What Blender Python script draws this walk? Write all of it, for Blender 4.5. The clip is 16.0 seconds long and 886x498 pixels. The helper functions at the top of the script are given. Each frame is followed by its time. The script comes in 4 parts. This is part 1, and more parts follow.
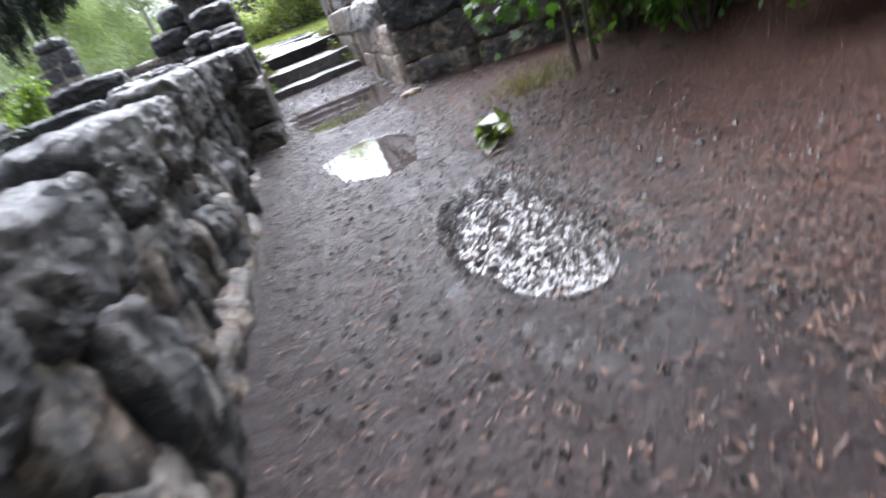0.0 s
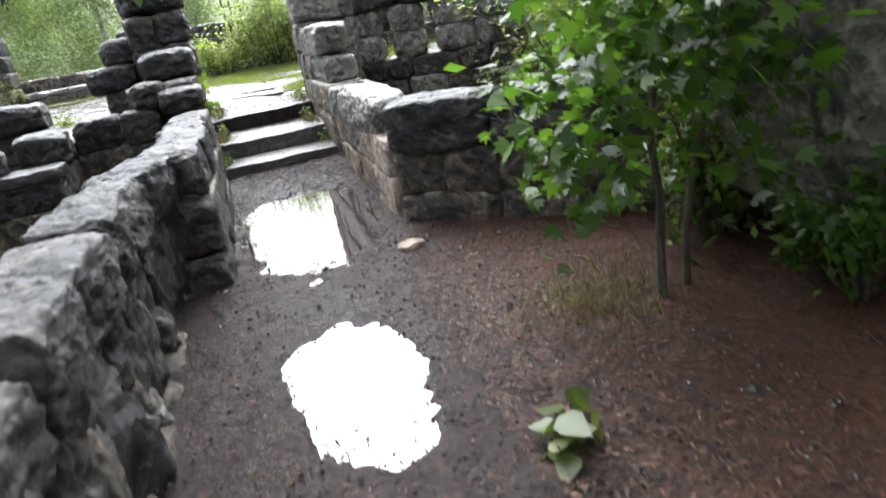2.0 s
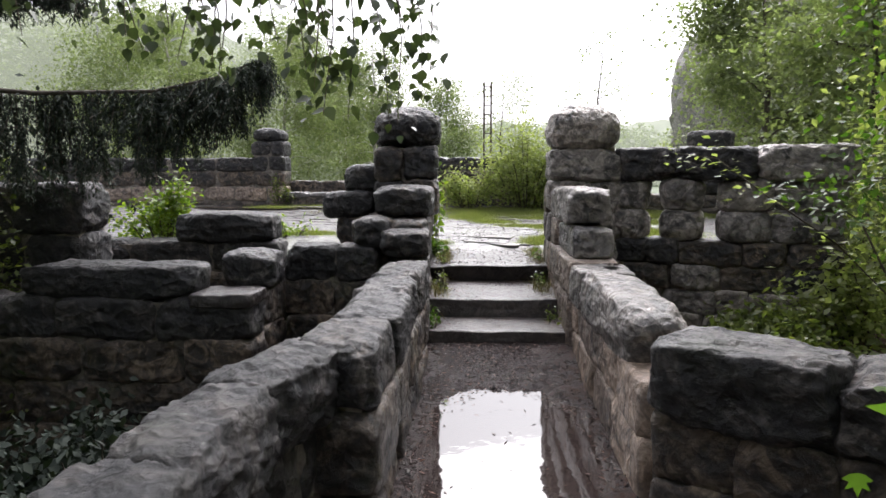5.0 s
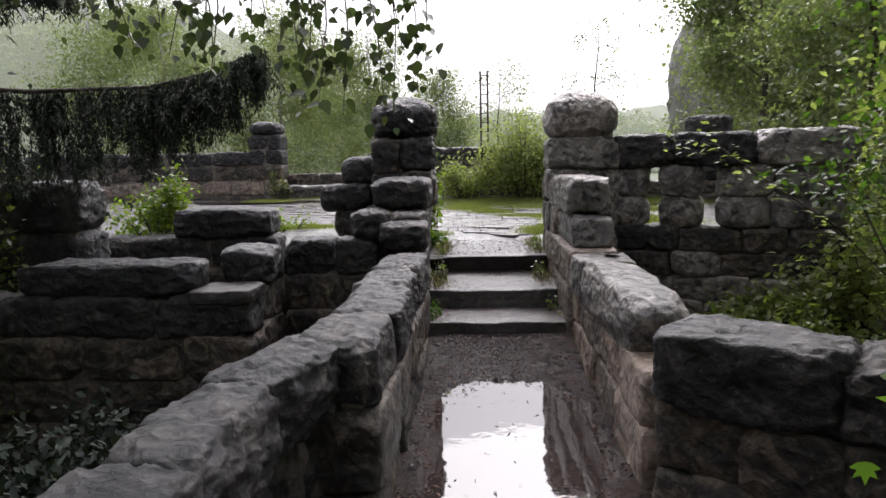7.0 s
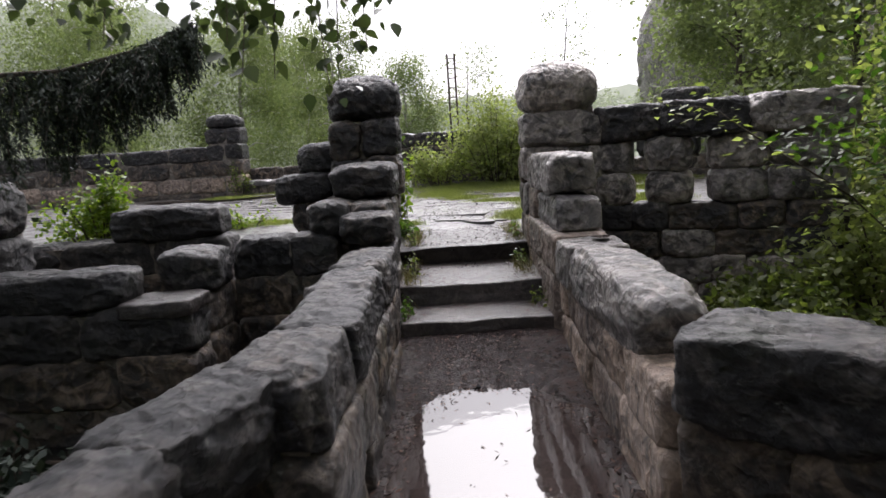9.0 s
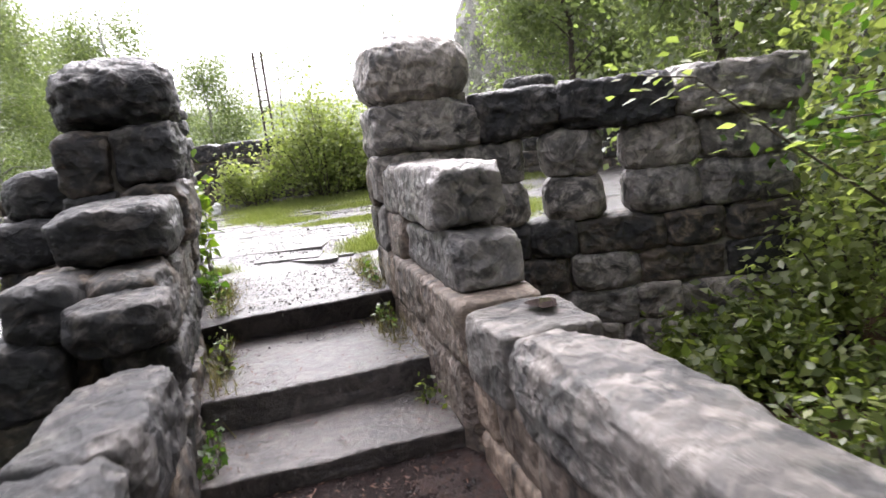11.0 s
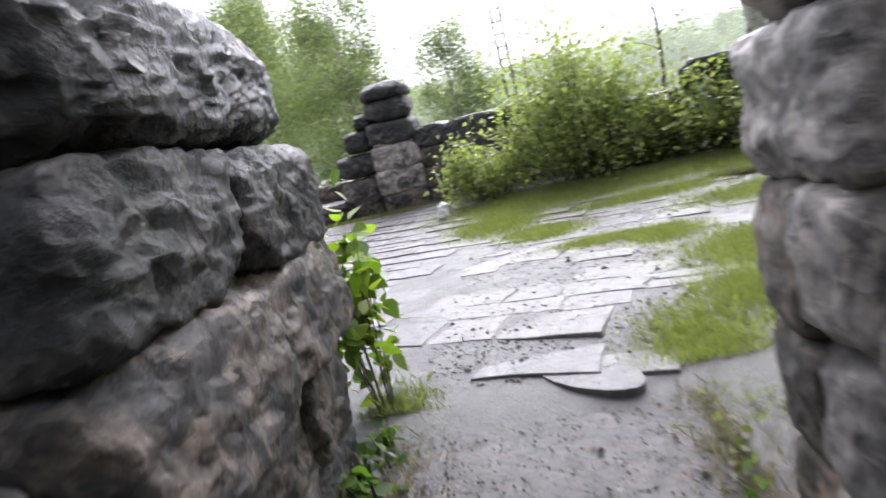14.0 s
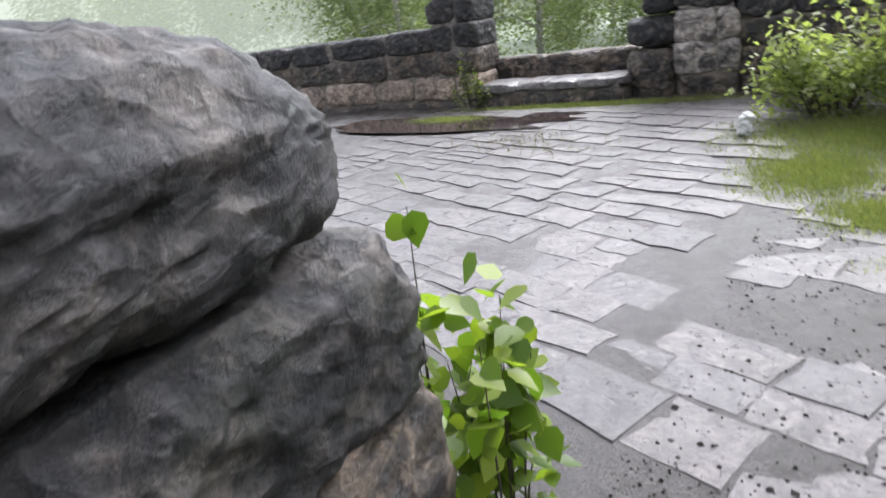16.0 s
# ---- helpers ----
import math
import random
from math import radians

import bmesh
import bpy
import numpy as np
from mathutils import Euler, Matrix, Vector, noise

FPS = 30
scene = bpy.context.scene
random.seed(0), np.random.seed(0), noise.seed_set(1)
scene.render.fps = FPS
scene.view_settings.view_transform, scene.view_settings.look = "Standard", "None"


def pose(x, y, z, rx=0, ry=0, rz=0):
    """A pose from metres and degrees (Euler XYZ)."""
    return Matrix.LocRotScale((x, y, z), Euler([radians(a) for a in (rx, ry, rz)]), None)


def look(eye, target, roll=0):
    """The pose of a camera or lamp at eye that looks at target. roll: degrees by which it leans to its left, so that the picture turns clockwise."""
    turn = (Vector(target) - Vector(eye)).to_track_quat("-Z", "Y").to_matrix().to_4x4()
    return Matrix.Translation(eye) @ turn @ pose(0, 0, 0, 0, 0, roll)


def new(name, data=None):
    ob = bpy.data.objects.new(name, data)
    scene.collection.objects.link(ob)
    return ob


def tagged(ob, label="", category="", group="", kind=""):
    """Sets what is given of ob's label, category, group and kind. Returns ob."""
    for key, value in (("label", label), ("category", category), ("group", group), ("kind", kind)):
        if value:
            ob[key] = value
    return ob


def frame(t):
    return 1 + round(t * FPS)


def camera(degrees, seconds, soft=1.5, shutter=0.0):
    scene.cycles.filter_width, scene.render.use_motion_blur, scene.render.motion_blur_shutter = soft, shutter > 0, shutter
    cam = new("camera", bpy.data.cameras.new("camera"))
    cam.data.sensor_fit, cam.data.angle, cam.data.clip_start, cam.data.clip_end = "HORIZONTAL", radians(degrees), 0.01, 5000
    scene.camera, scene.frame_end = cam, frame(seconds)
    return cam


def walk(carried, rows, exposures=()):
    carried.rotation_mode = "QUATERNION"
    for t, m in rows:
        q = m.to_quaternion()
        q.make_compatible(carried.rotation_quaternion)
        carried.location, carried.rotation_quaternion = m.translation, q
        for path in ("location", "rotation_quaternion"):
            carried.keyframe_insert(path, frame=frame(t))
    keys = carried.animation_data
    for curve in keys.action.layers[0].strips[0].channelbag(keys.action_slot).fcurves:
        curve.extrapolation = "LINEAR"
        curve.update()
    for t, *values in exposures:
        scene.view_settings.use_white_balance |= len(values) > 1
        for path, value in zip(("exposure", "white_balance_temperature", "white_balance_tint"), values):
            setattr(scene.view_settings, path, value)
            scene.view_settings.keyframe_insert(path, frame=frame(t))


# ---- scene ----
cam = camera(68.4, 16.0, 1.5, 0.5)
PATH = [
    (0, (-0.363, 1.265, 0.574), (-0.125, 3.111, -0.156), -21.5),
    (0.5, (-0.326, 1.77, 0.594), (0.184, 3.576, -0.098), -9.5),
    (1, (-0.258, 2.097, 0.678), (0.181, 3.938, 0.031), -13.0),
    (1.5, (-0.274, 2.471, 0.895), (0.129, 4.304, 0.202), -10.7),
    (2, (-0.219, 2.772, 1.092), (0.249, 4.597, 0.42), -10.3),
    (2.5, (-0.263, 3.083, 1.18), (0.046, 4.996, 0.685), -5.0),
    (3, (-0.286, 3.441, 1.205), (0.0, 5.377, 0.794), -2.4),
    (3.5, (-0.173, 3.801, 1.202), (-0.288, 5.757, 0.803), 1.4),
    (4, (-0.138, 3.98, 1.224), (-0.382, 5.924, 0.821), -0.4),
    (4.5, (-0.142, 4.109, 1.278), (-0.292, 6.084, 0.995), 0.8),
    (5, (-0.112, 4.162, 1.281), (-0.225, 6.147, 1.065), -0.1),
    (5.2, (-0.139, 4.199, 1.281), (-0.235, 6.184, 1.054), 0.0),
    (7.5, (-0.11, 4.188, 1.291), (-0.226, 6.17, 1.045), -1.4),
    (8, (-0.125, 4.226, 1.278), (-0.226, 6.206, 1.021), -2.0),
    (8.5, (-0.105, 4.431, 1.236), (-0.157, 6.407, 0.931), -4.1),
    (9, (-0.097, 4.771, 1.233), (-0.136, 6.75, 0.95), -3.8),
    (9.5, (-0.117, 5.175, 1.199), (0.025, 7.141, 0.862), -1.0),
    (10, (-0.044, 5.772, 1.169), (0.377, 7.715, 0.948), -3.1),
    (10.2, (-0.04, 5.976, 1.184), (0.358, 7.923, 0.951), -5.1),
    (12.3, (-0.125, 7.956, 1.425), (0.427, 9.822, 0.96), -9.7),
    (12.5, (-0.066, 8.14, 1.393), (0.426, 10.024, 0.934), -10.1),
    (13, (0.03, 8.617, 1.433), (0.311, 10.544, 0.978), -9.5),
    (13.5, (0.037, 9.209, 1.482), (0.247, 11.136, 0.993), -8.0),
    (14, (0.103, 9.829, 1.498), (-0.195, 11.78, 1.177), -13.5),
    (14.5, (0.101, 10.253, 1.52), (-0.319, 12.166, 1.113), -13.3),
    (15, (0.066, 10.633, 1.688), (-0.386, 12.539, 1.284), -12.9),
    (15.5, (0.108, 11.002, 1.842), (-0.844, 12.659, 1.252), -13.7),
    (16, (0.1, 11.212, 1.966), (-1.007, 12.734, 1.29), -8.5),
]
walk(cam, [(t, look(eye, target, roll)) for t, eye, target, roll in PATH],
     [(t, s, w, g) for t, s, w, g in ((0, 2.6, 5700, 13), (1.5, 2.45, 5900, 9), (3.0, 2.2, 6150, 9), (4.0, 1.95, 6300, 12), (5.0, 1.5, 6300, 15), (7.5, 1.1, 6300, 17), (9.0, 1.1, 6300, 17), (10.0, 1.65, 6300, 18), (12.5, 2.3, 6250, 18), (13.5, 2.15, 6050, 17), (14.5, 1.78, 5950, 17), (16.0, 1.9, 6000, 14))])

# ---- light: an overcast sky and a very soft sun ----
world = bpy.data.worlds.new("sky")
scene.world = world
world.use_nodes = True
wn, wl = world.node_tree.nodes, world.node_tree.links
wn.clear()
sky = wn.new("ShaderNodeTexSky")
sky.sky_type, sky.sun_disc = "NISHITA", False
sky.sun_elevation, sky.sun_rotation = radians(52), radians(10)
sky.air_density, sky.dust_density, sky.ozone_density = 1.0, 6.0, 1.0
grey = wn.new("ShaderNodeHueSaturation")
grey.inputs["Saturation"].default_value = 0.16
backg = wn.new("ShaderNodeBackground")
backg.inputs["Strength"].default_value = 0.115
wout = wn.new("ShaderNodeOutputWorld")
wl.new(sky.outputs[0], grey.inputs["Color"])
wl.new(grey.outputs[0], backg.inputs["Color"])
wl.new(backg.outputs[0], wout.inputs["Surface"])
sun_data = bpy.data.lights.new("sun", "SUN")
sun_data.energy, sun_data.angle, sun_data.color = 0.8, radians(60), (1.0, 0.97, 0.92)
sun = new("sun", sun_data)
sun.rotation_euler = (radians(38), 0, radians(170))


# ---- materials ----
def nodes_of(name):
    m = bpy.data.materials.new(name)
    m.use_nodes = True
    nt = m.node_tree
    return m, nt, nt.nodes["Principled BSDF"]


def noise_node(nt, vec, scale, detail=6, rough=0.6, dist=0.0):
    n = nt.nodes.new("ShaderNodeTexNoise")
    n.inputs["Scale"].default_value, n.inputs["Detail"].default_value = scale, detail
    n.inputs["Roughness"].default_value, n.inputs["Distortion"].default_value = rough, dist
    nt.links.new(vec, n.inputs["Vector"])
    return n.outputs["Fac"]


def ramp_node(nt, fac, stops):
    r = nt.nodes.new("ShaderNodeValToRGB")
    el = r.color_ramp.elements
    while len(el) < len(stops):
        el.new(0.5)
    for e, (p, c) in zip(el, stops):
        e.position, e.color = p, (*c, 1) if len(c) == 3 else c
    nt.links.new(fac, r.inputs["Fac"])
    return r.outputs["Color"]


def mix_node(nt, fac, a, b, kind="MIX"):
    m = nt.nodes.new("ShaderNodeMix")
    m.data_type, m.blend_type = "RGBA", kind
    for sock, v in ((m.inputs[0], fac), (m.inputs[6], a), (m.inputs[7], b)):
        if isinstance(v, bpy.types.NodeSocket):
            nt.links.new(v, sock)
        elif isinstance(v, tuple):
            sock.default_value = (*v, 1)
        else:
            sock.default_value = v
    return m.outputs[2]


def math_node(nt, op, a, b=0.0):
    m = nt.nodes.new("ShaderNodeMath")
    m.operation = op
    for sock, v in zip(m.inputs, (a, b)):
        if isinstance(v, bpy.types.NodeSocket):
            nt.links.new(v, sock)
        else:
            sock.default_value = v
    return m.outputs[0]


def bump_node(nt, height, strength, dist, bsdf):
    b = nt.nodes.new("ShaderNodeBump")
    b.inputs["Strength"].default_value, b.inputs["Distance"].default_value = strength, dist
    nt.links.new(height, b.inputs["Height"])
    nt.links.new(b.outputs[0], bsdf.inputs["Normal"])
    nt.links.new(b.outputs[0], bsdf.inputs["Coat Normal"])


def world_pos(nt):
    return nt.nodes.new("ShaderNodeNewGeometry").outputs["Position"]


def g3(v, tint=(1, 1, 1)):
    return tuple(v * c for c in tint)


def stone_mat(name, dark, mid, pale, crust, rough, moss=0.25, relief=1.0, wet=0.35, wet_rough=0.22, depth=0.032):
    """Weathered wet sandstone: two scales of colour, black crust, lichen, green growth."""
    m, nt, b = nodes_of(name)
    rnd = nt.nodes.new("ShaderNodeObjectInfo").outputs["Random"]
    shift = nt.nodes.new("ShaderNodeVectorMath")
    shift.operation = "MULTIPLY_ADD"
    nt.links.new(rnd, shift.inputs[0])
    shift.inputs[1].default_value = (37.0, 61.0, 23.0)
    nt.links.new(world_pos(nt), shift.inputs[2])
    p = shift.outputs[0]
    big = noise_node(nt, p, 2.6, 5, 0.6, 0.6)
    small = noise_node(nt, p, 17, 8, 0.7)
    fine = noise_node(nt, p, 90, 4, 0.7)
    patch = noise_node(nt, p, 7.5, 9, 0.68, 1.4)
    col = ramp_node(nt, big, [(0.32, dark), (0.5, mid), (0.72, pale)])
    col = mix_node(nt, ramp_node(nt, patch, [(0.46, (0, 0, 0)), (0.6, (0.8, 0.8, 0.8))]), mix_node(nt, 1.0, col, (0.62, 0.62, 0.64), "MULTIPLY"), pale)
    col = mix_node(nt, ramp_node(nt, small, [(0.3, (0, 0, 0)), (0.7, (1, 1, 1))]), col, mix_node(nt, 1.0, col, (1.5, 1.45, 1.4), "MULTIPLY"))
    tone = ramp_node(nt, rnd, [(0.0, (0.62, 0.62, 0.64)), (0.5, (0.95, 0.93, 0.92)), (0.8, (1.15, 1.09, 1.03)), (1.0, (1.25, 1.22, 1.19))])
    col = mix_node(nt, 1.0, col, tone, "MULTIPLY")
    cr = ramp_node(nt, noise_node(nt, p, 4.2, 7, 0.65, 1.2), [(0.27 + crust * 0.28, (1, 1, 1)), (0.37 + crust * 0.28, (0, 0, 0))])
    col = mix_node(nt, math_node(nt, "MULTIPLY", cr, 0.85), col, (0.016, 0.017, 0.02))
    gr = ramp_node(nt, noise_node(nt, p, 1.7, 5, 0.6), [(0.56, (0, 0, 0)), (0.74, (1, 1, 1))])
    col = mix_node(nt, math_node(nt, "MULTIPLY", gr, moss), col, (0.06, 0.085, 0.03))
    worn = math_node(nt, "ADD", nt.nodes.new("ShaderNodeNewGeometry").outputs["Pointiness"], math_node(nt, "MULTIPLY", math_node(nt, "SUBTRACT", small, 0.5), 0.12))
    worn = ramp_node(nt, worn, [(0.515, (0, 0, 0)), (0.59, (1, 1, 1))])
    col = mix_node(nt, math_node(nt, "MULTIPLY", worn, 0.35), col, mix_node(nt, 1.0, pale, (1.15, 1.12, 1.1), "MULTIPLY"))
    li = ramp_node(nt, noise_node(nt, p, 19, 5, 0.6), [(0.66, (0, 0, 0)), (0.72, (1, 1, 1))])
    col = mix_node(nt, math_node(nt, "MULTIPLY", li, 0.5), col, (0.26, 0.27, 0.255))
    nt.links.new(col, b.inputs["Base Color"])
    nt.links.new(ramp_node(nt, small, [(0.3, g3(rough - 0.12)), (0.7, g3(rough + 0.18))]), b.inputs["Roughness"])
    vor = nt.nodes.new("ShaderNodeTexVoronoi")
    vor.inputs["Scale"].default_value = 11
    wob = nt.nodes.new("ShaderNodeVectorMath")
    wob.operation = "MULTIPLY_ADD"
    ncol = nt.nodes.new("ShaderNodeTexNoise")
    ncol.inputs["Scale"].default_value = 7
    nt.links.new(p, ncol.inputs["Vector"])
    nt.links.new(ncol.outputs["Color"], wob.inputs[0])
    wob.inputs[1].default_value = (0.16, 0.16, 0.16)
    nt.links.new(p, wob.inputs[2])
    nt.links.new(wob.outputs[0], vor.inputs["Vector"])
    h = math_node(nt, "ADD", math_node(nt, "MULTIPLY", small, 0.85), math_node(nt, "MULTIPLY", fine, 0.12))
    h = math_node(nt, "ADD", h, math_node(nt, "MULTIPLY", vor.outputs["Distance"], relief))
    bump_node(nt, h, 1.0, depth, b)
    b.inputs["Specular IOR Level"].default_value = 0.35
    b.inputs["Coat Weight"].default_value, b.inputs["Coat Roughness"].default_value = wet, wet_rough
    return m


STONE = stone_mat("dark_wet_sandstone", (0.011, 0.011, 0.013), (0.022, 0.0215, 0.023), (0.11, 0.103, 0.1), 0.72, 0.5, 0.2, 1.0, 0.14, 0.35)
STONE_TAN = stone_mat("tan_sandstone", (0.17, 0.137, 0.115), (0.3, 0.24, 0.195), (0.45, 0.37, 0.305), 0.3, 0.5, 0.12)
STONE_GREY = stone_mat("grey_sandstone", (0.115, 0.11, 0.105), (0.225, 0.212, 0.2), (0.42, 0.392, 0.37), 0.4, 0.42, 0.2, 1.0, 0.35, 0.3)
STONE_BASE = stone_mat("brown_sandstone", (0.034, 0.03, 0.027), (0.075, 0.063, 0.052), (0.2, 0.162, 0.128), 0.62, 0.5, 0.3, 1.0, 0.25, 0.3)
STONE_MID = stone_mat("dark_grey_sandstone", (0.07, 0.067, 0.065), (0.14, 0.132, 0.125), (0.27, 0.25, 0.235), 0.48, 0.42, 0.2, 1.0, 0.35, 0.3)
ROCK = stone_mat("cliff_rock", (0.09, 0.092, 0.08), (0.19, 0.185, 0.16), (0.32, 0.31, 0.27), 0.3, 0.6, 0.8)
MORTAR = stone_mat("old_mortar", (0.08, 0.076, 0.068), (0.14, 0.129, 0.114), (0.22, 0.204, 0.18), 0.15, 0.7, 0.3)
SLAB = stone_mat("worn_wet_step_stone", (0.022, 0.019, 0.018), (0.045, 0.038, 0.036), (0.085, 0.073, 0.068), 0.2, 0.35, 0.0, 0.3, 0.42, 0.16, 0.02)
FLAG = stone_mat("wet_flagstone", (0.066, 0.061, 0.061), (0.105, 0.099, 0.1), (0.15, 0.143, 0.147), 0.3, 0.34, 0.1, 0.4, 0.85, 0.15, 0.022)


def ground_mat():
    """Wet humus with fallen needles, dark gravel on the trodden line, green far off."""
    m, nt, b = nodes_of("wet_forest_ground")
    p = world_pos(nt)
    small = noise_node(nt, p, 42, 6, 0.75)
    mid = noise_node(nt, p, 9, 6, 0.65)
    big = noise_node(nt, p, 1.3, 4, 0.6)
    soil = ramp_node(nt, small, [(0.3, (0.012, 0.0075, 0.0072)), (0.5, (0.028, 0.0175, 0.0165)), (0.72, (0.07, 0.046, 0.042))])
    needles = ramp_node(nt, small, [(0.3, (0.03, 0.012, 0.008)), (0.55, (0.095, 0.038, 0.022)), (0.75, (0.2, 0.088, 0.05))])
    sep = nt.nodes.new("ShaderNodeSeparateXYZ")
    nt.links.new(p, sep.inputs[0])
    bank = math_node(nt, "ADD", sep.outputs[0], math_node(nt, "MULTIPLY", math_node(nt, "SUBTRACT", mid, 0.5), 2.2))
    bank = ramp_node(nt, math_node(nt, "MULTIPLY", bank, 0.5), [(0.2, (0, 0, 0)), (0.55, (1, 1, 1))])
    col = mix_node(nt, bank, soil, needles)
    far = ramp_node(nt, math_node(nt, "MULTIPLY", sep.outputs[1], 0.02), [(0.21, (0, 0, 0)), (0.26, (1, 1, 1))])
    grass = ramp_node(nt, mid, [(0.3, (0.04, 0.07, 0.02)), (0.7, (0.1, 0.15, 0.05))])
    col = mix_node(nt, far, col, grass)
    col = mix_node(nt, ramp_node(nt, big, [(0.4, (0, 0, 0)), (0.7, (0.5, 0.5, 0.5))]), col, mix_node(nt, 1.0, col, (0.55, 0.52, 0.52), "MULTIPLY"))
    nt.links.new(col, b.inputs["Base Color"])
    # a soaked hollow of the path, where a film of rain stands between the grains
    dx = math_node(nt, "MULTIPLY", math_node(nt, "SUBTRACT", sep.outputs[0], 0.3), 1.5)
    dy = math_node(nt, "MULTIPLY", math_node(nt, "SUBTRACT", sep.outputs[1], 3.3), 0.8)
    dist = math_node(nt, "SQRT", math_node(nt, "ADD", math_node(nt, "MULTIPLY", dx, dx), math_node(nt, "MULTIPLY", dy, dy)))
    dist = math_node(nt, "ADD", dist, math_node(nt, "MULTIPLY", math_node(nt, "SUBTRACT", mid, 0.5), 0.9))
    soak = ramp_node(nt, dist, [(0.45, (1, 1, 1)), (1.0, (0, 0, 0))])
    film = math_node(nt, "MULTIPLY", soak, ramp_node(nt, small, [(0.48, (1, 1, 1)), (0.62, (0.1, 0.1, 0.1))]))
    nt.links.new(math_node(nt, "ADD", math_node(nt, "MULTIPLY", film, 0.9), 0.1), b.inputs["Coat Weight"])
    b.inputs["Coat Roughness"].default_value, b.inputs["Coat IOR"].default_value = 0.2, 2.1
    wet = ramp_node(nt, mid, [(0.35, g3(0.28)), (0.65, g3(0.6))])
    lane = math_node(nt, "ADD", math_node(nt, "ABSOLUTE", sep.outputs[0]), math_node(nt, "MULTIPLY", math_node(nt, "SUBTRACT", mid, 0.5), 0.5))
    lane = math_node(nt, "MULTIPLY", ramp_node(nt, lane, [(0.35, (1, 1, 1)), (0.6, (0, 0, 0))]), ramp_node(nt, math_node(nt, "MULTIPLY", sep.outputs[1], 0.1), [(0.58, (0, 0, 0)), (0.68, (1, 1, 1))]))
    soak = math_node(nt, "MAXIMUM", soak, lane)
    wet = mix_node(nt, soak, wet, (0.2, 0.2, 0.2))
    nt.links.new(mix_node(nt, bank, wet, (0.7, 0.7, 0.7)), b.inputs["Roughness"])
    b.inputs["Specular IOR Level"].default_value = 0.3
    h = math_node(nt, "ADD", small, math_node(nt, "MULTIPLY", mid, 1.5))
    bump_node(nt, h, 1.0, 0.03, b)
    return m


GROUND = ground_mat()


def mud_mat():
    m, nt, b = nodes_of("wet_terrace_mud")
    p = world_pos(nt)
    small = noise_node(nt, p, 60, 6, 0.75)
    mid = noise_node(nt, p, 5, 6, 0.65)
    col = ramp_node(nt, small, [(0.3, (0.018, 0.015, 0.0145)), (0.55, (0.045, 0.039, 0.037)), (0.75, (0.1, 0.09, 0.086))])
    nt.links.new(col, b.inputs["Base Color"])
    nt.links.new(ramp_node(nt, mid, [(0.4, g3(0.28)), (0.62, g3(0.6))]), b.inputs["Roughness"])
    b.inputs["Coat Weight"].default_value, b.inputs["Coat Roughness"].default_value = 0.75, 0.2
    bump_node(nt, math_node(nt, "ADD", small, mid), 0.8, 0.015, b)
    return m


MUD = mud_mat()


def water_mat(name, rough, scale, strength):
    m, nt, b = nodes_of(name)
    b.inputs["Base Color"].default_value = (0.035, 0.026, 0.024, 1)
    b.inputs["Roughness"].default_value, b.inputs["IOR"].default_value = rough, 1.6
    b.inputs["Specular IOR Level"].default_value = 0.85
    bump_node(nt, noise_node(nt, world_pos(nt), scale, 2, 0.4), strength, 0.01, b)
    return m


WATER = water_mat("puddle_water", 0.03, 14, 0.05)
WATER_FILM = water_mat("rain_film", 0.26, 45, 0.6)
film_bsdf = WATER_FILM.node_tree.nodes["Principled BSDF"]
film_bsdf.inputs["IOR"].default_value, film_bsdf.inputs["Specular IOR Level"].default_value = 1.4, 0.7


def leaf_mat(name, a, bcol, c, rough=0.45, trans=0.45):
    m, nt, b = nodes_of(name)
    rnd = nt.nodes.new("ShaderNodeNewGeometry").outputs["Random Per Island"]
    col = ramp_node(nt, rnd, [(0.0, a), (0.55, bcol), (1.0, c)])
    col = mix_node(nt, noise_node(nt, world_pos(nt), 1.1, 3), mix_node(nt, 1.0, col, (0.6, 0.65, 0.6), "MULTIPLY"), col)
    nt.links.new(col, b.inputs["Base Color"])
    b.inputs["Roughness"].default_value = rough
    t = nt.nodes.new("ShaderNodeBsdfTranslucent")
    nt.links.new(mix_node(nt, 1.0, col, (1.5, 1.7, 0.7), "MULTIPLY"), t.inputs["Color"])
    mx = nt.nodes.new("ShaderNodeMixShader")
    mx.inputs[0].default_value = trans
    nt.links.new(b.outputs[0], mx.inputs[1])
    nt.links.new(t.outputs[0], mx.inputs[2])
    nt.links.new(mx.outputs[0], nt.nodes["Material Output"].inputs["Surface"])
    return m


# base colour paled to stand in for haze over the mid-distance trees
LEAF_HAZED = leaf_mat("haze_paled_leaves", (0.15, 0.175, 0.1), (0.2, 0.23, 0.135), (0.26, 0.28, 0.18), 0.45, 0.5)
# haze over the far woods is put into the leaves as emission
LEAF_FAR = leaf_mat("haze_glow_leaves", (0.1, 0.12, 0.075), (0.13, 0.15, 0.1), (0.16, 0.18, 0.125), 0.6, 0.4)
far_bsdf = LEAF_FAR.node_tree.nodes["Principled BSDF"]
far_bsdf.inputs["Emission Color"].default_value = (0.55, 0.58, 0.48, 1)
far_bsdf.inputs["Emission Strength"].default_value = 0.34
WHITE_OBJECT, white_nt, white_bsdf = nodes_of("mottled_white")
white_nt.links.new(ramp_node(white_nt, noise_node(white_nt, world_pos(white_nt), 40, 5), [(0.3, (0.6, 0.6, 0.58)), (0.7, (0.82, 0.82, 0.8))]), white_bsdf.inputs["Base Color"])
HILL, hill_nt, hill_bsdf = nodes_of("haze_glow_hill")
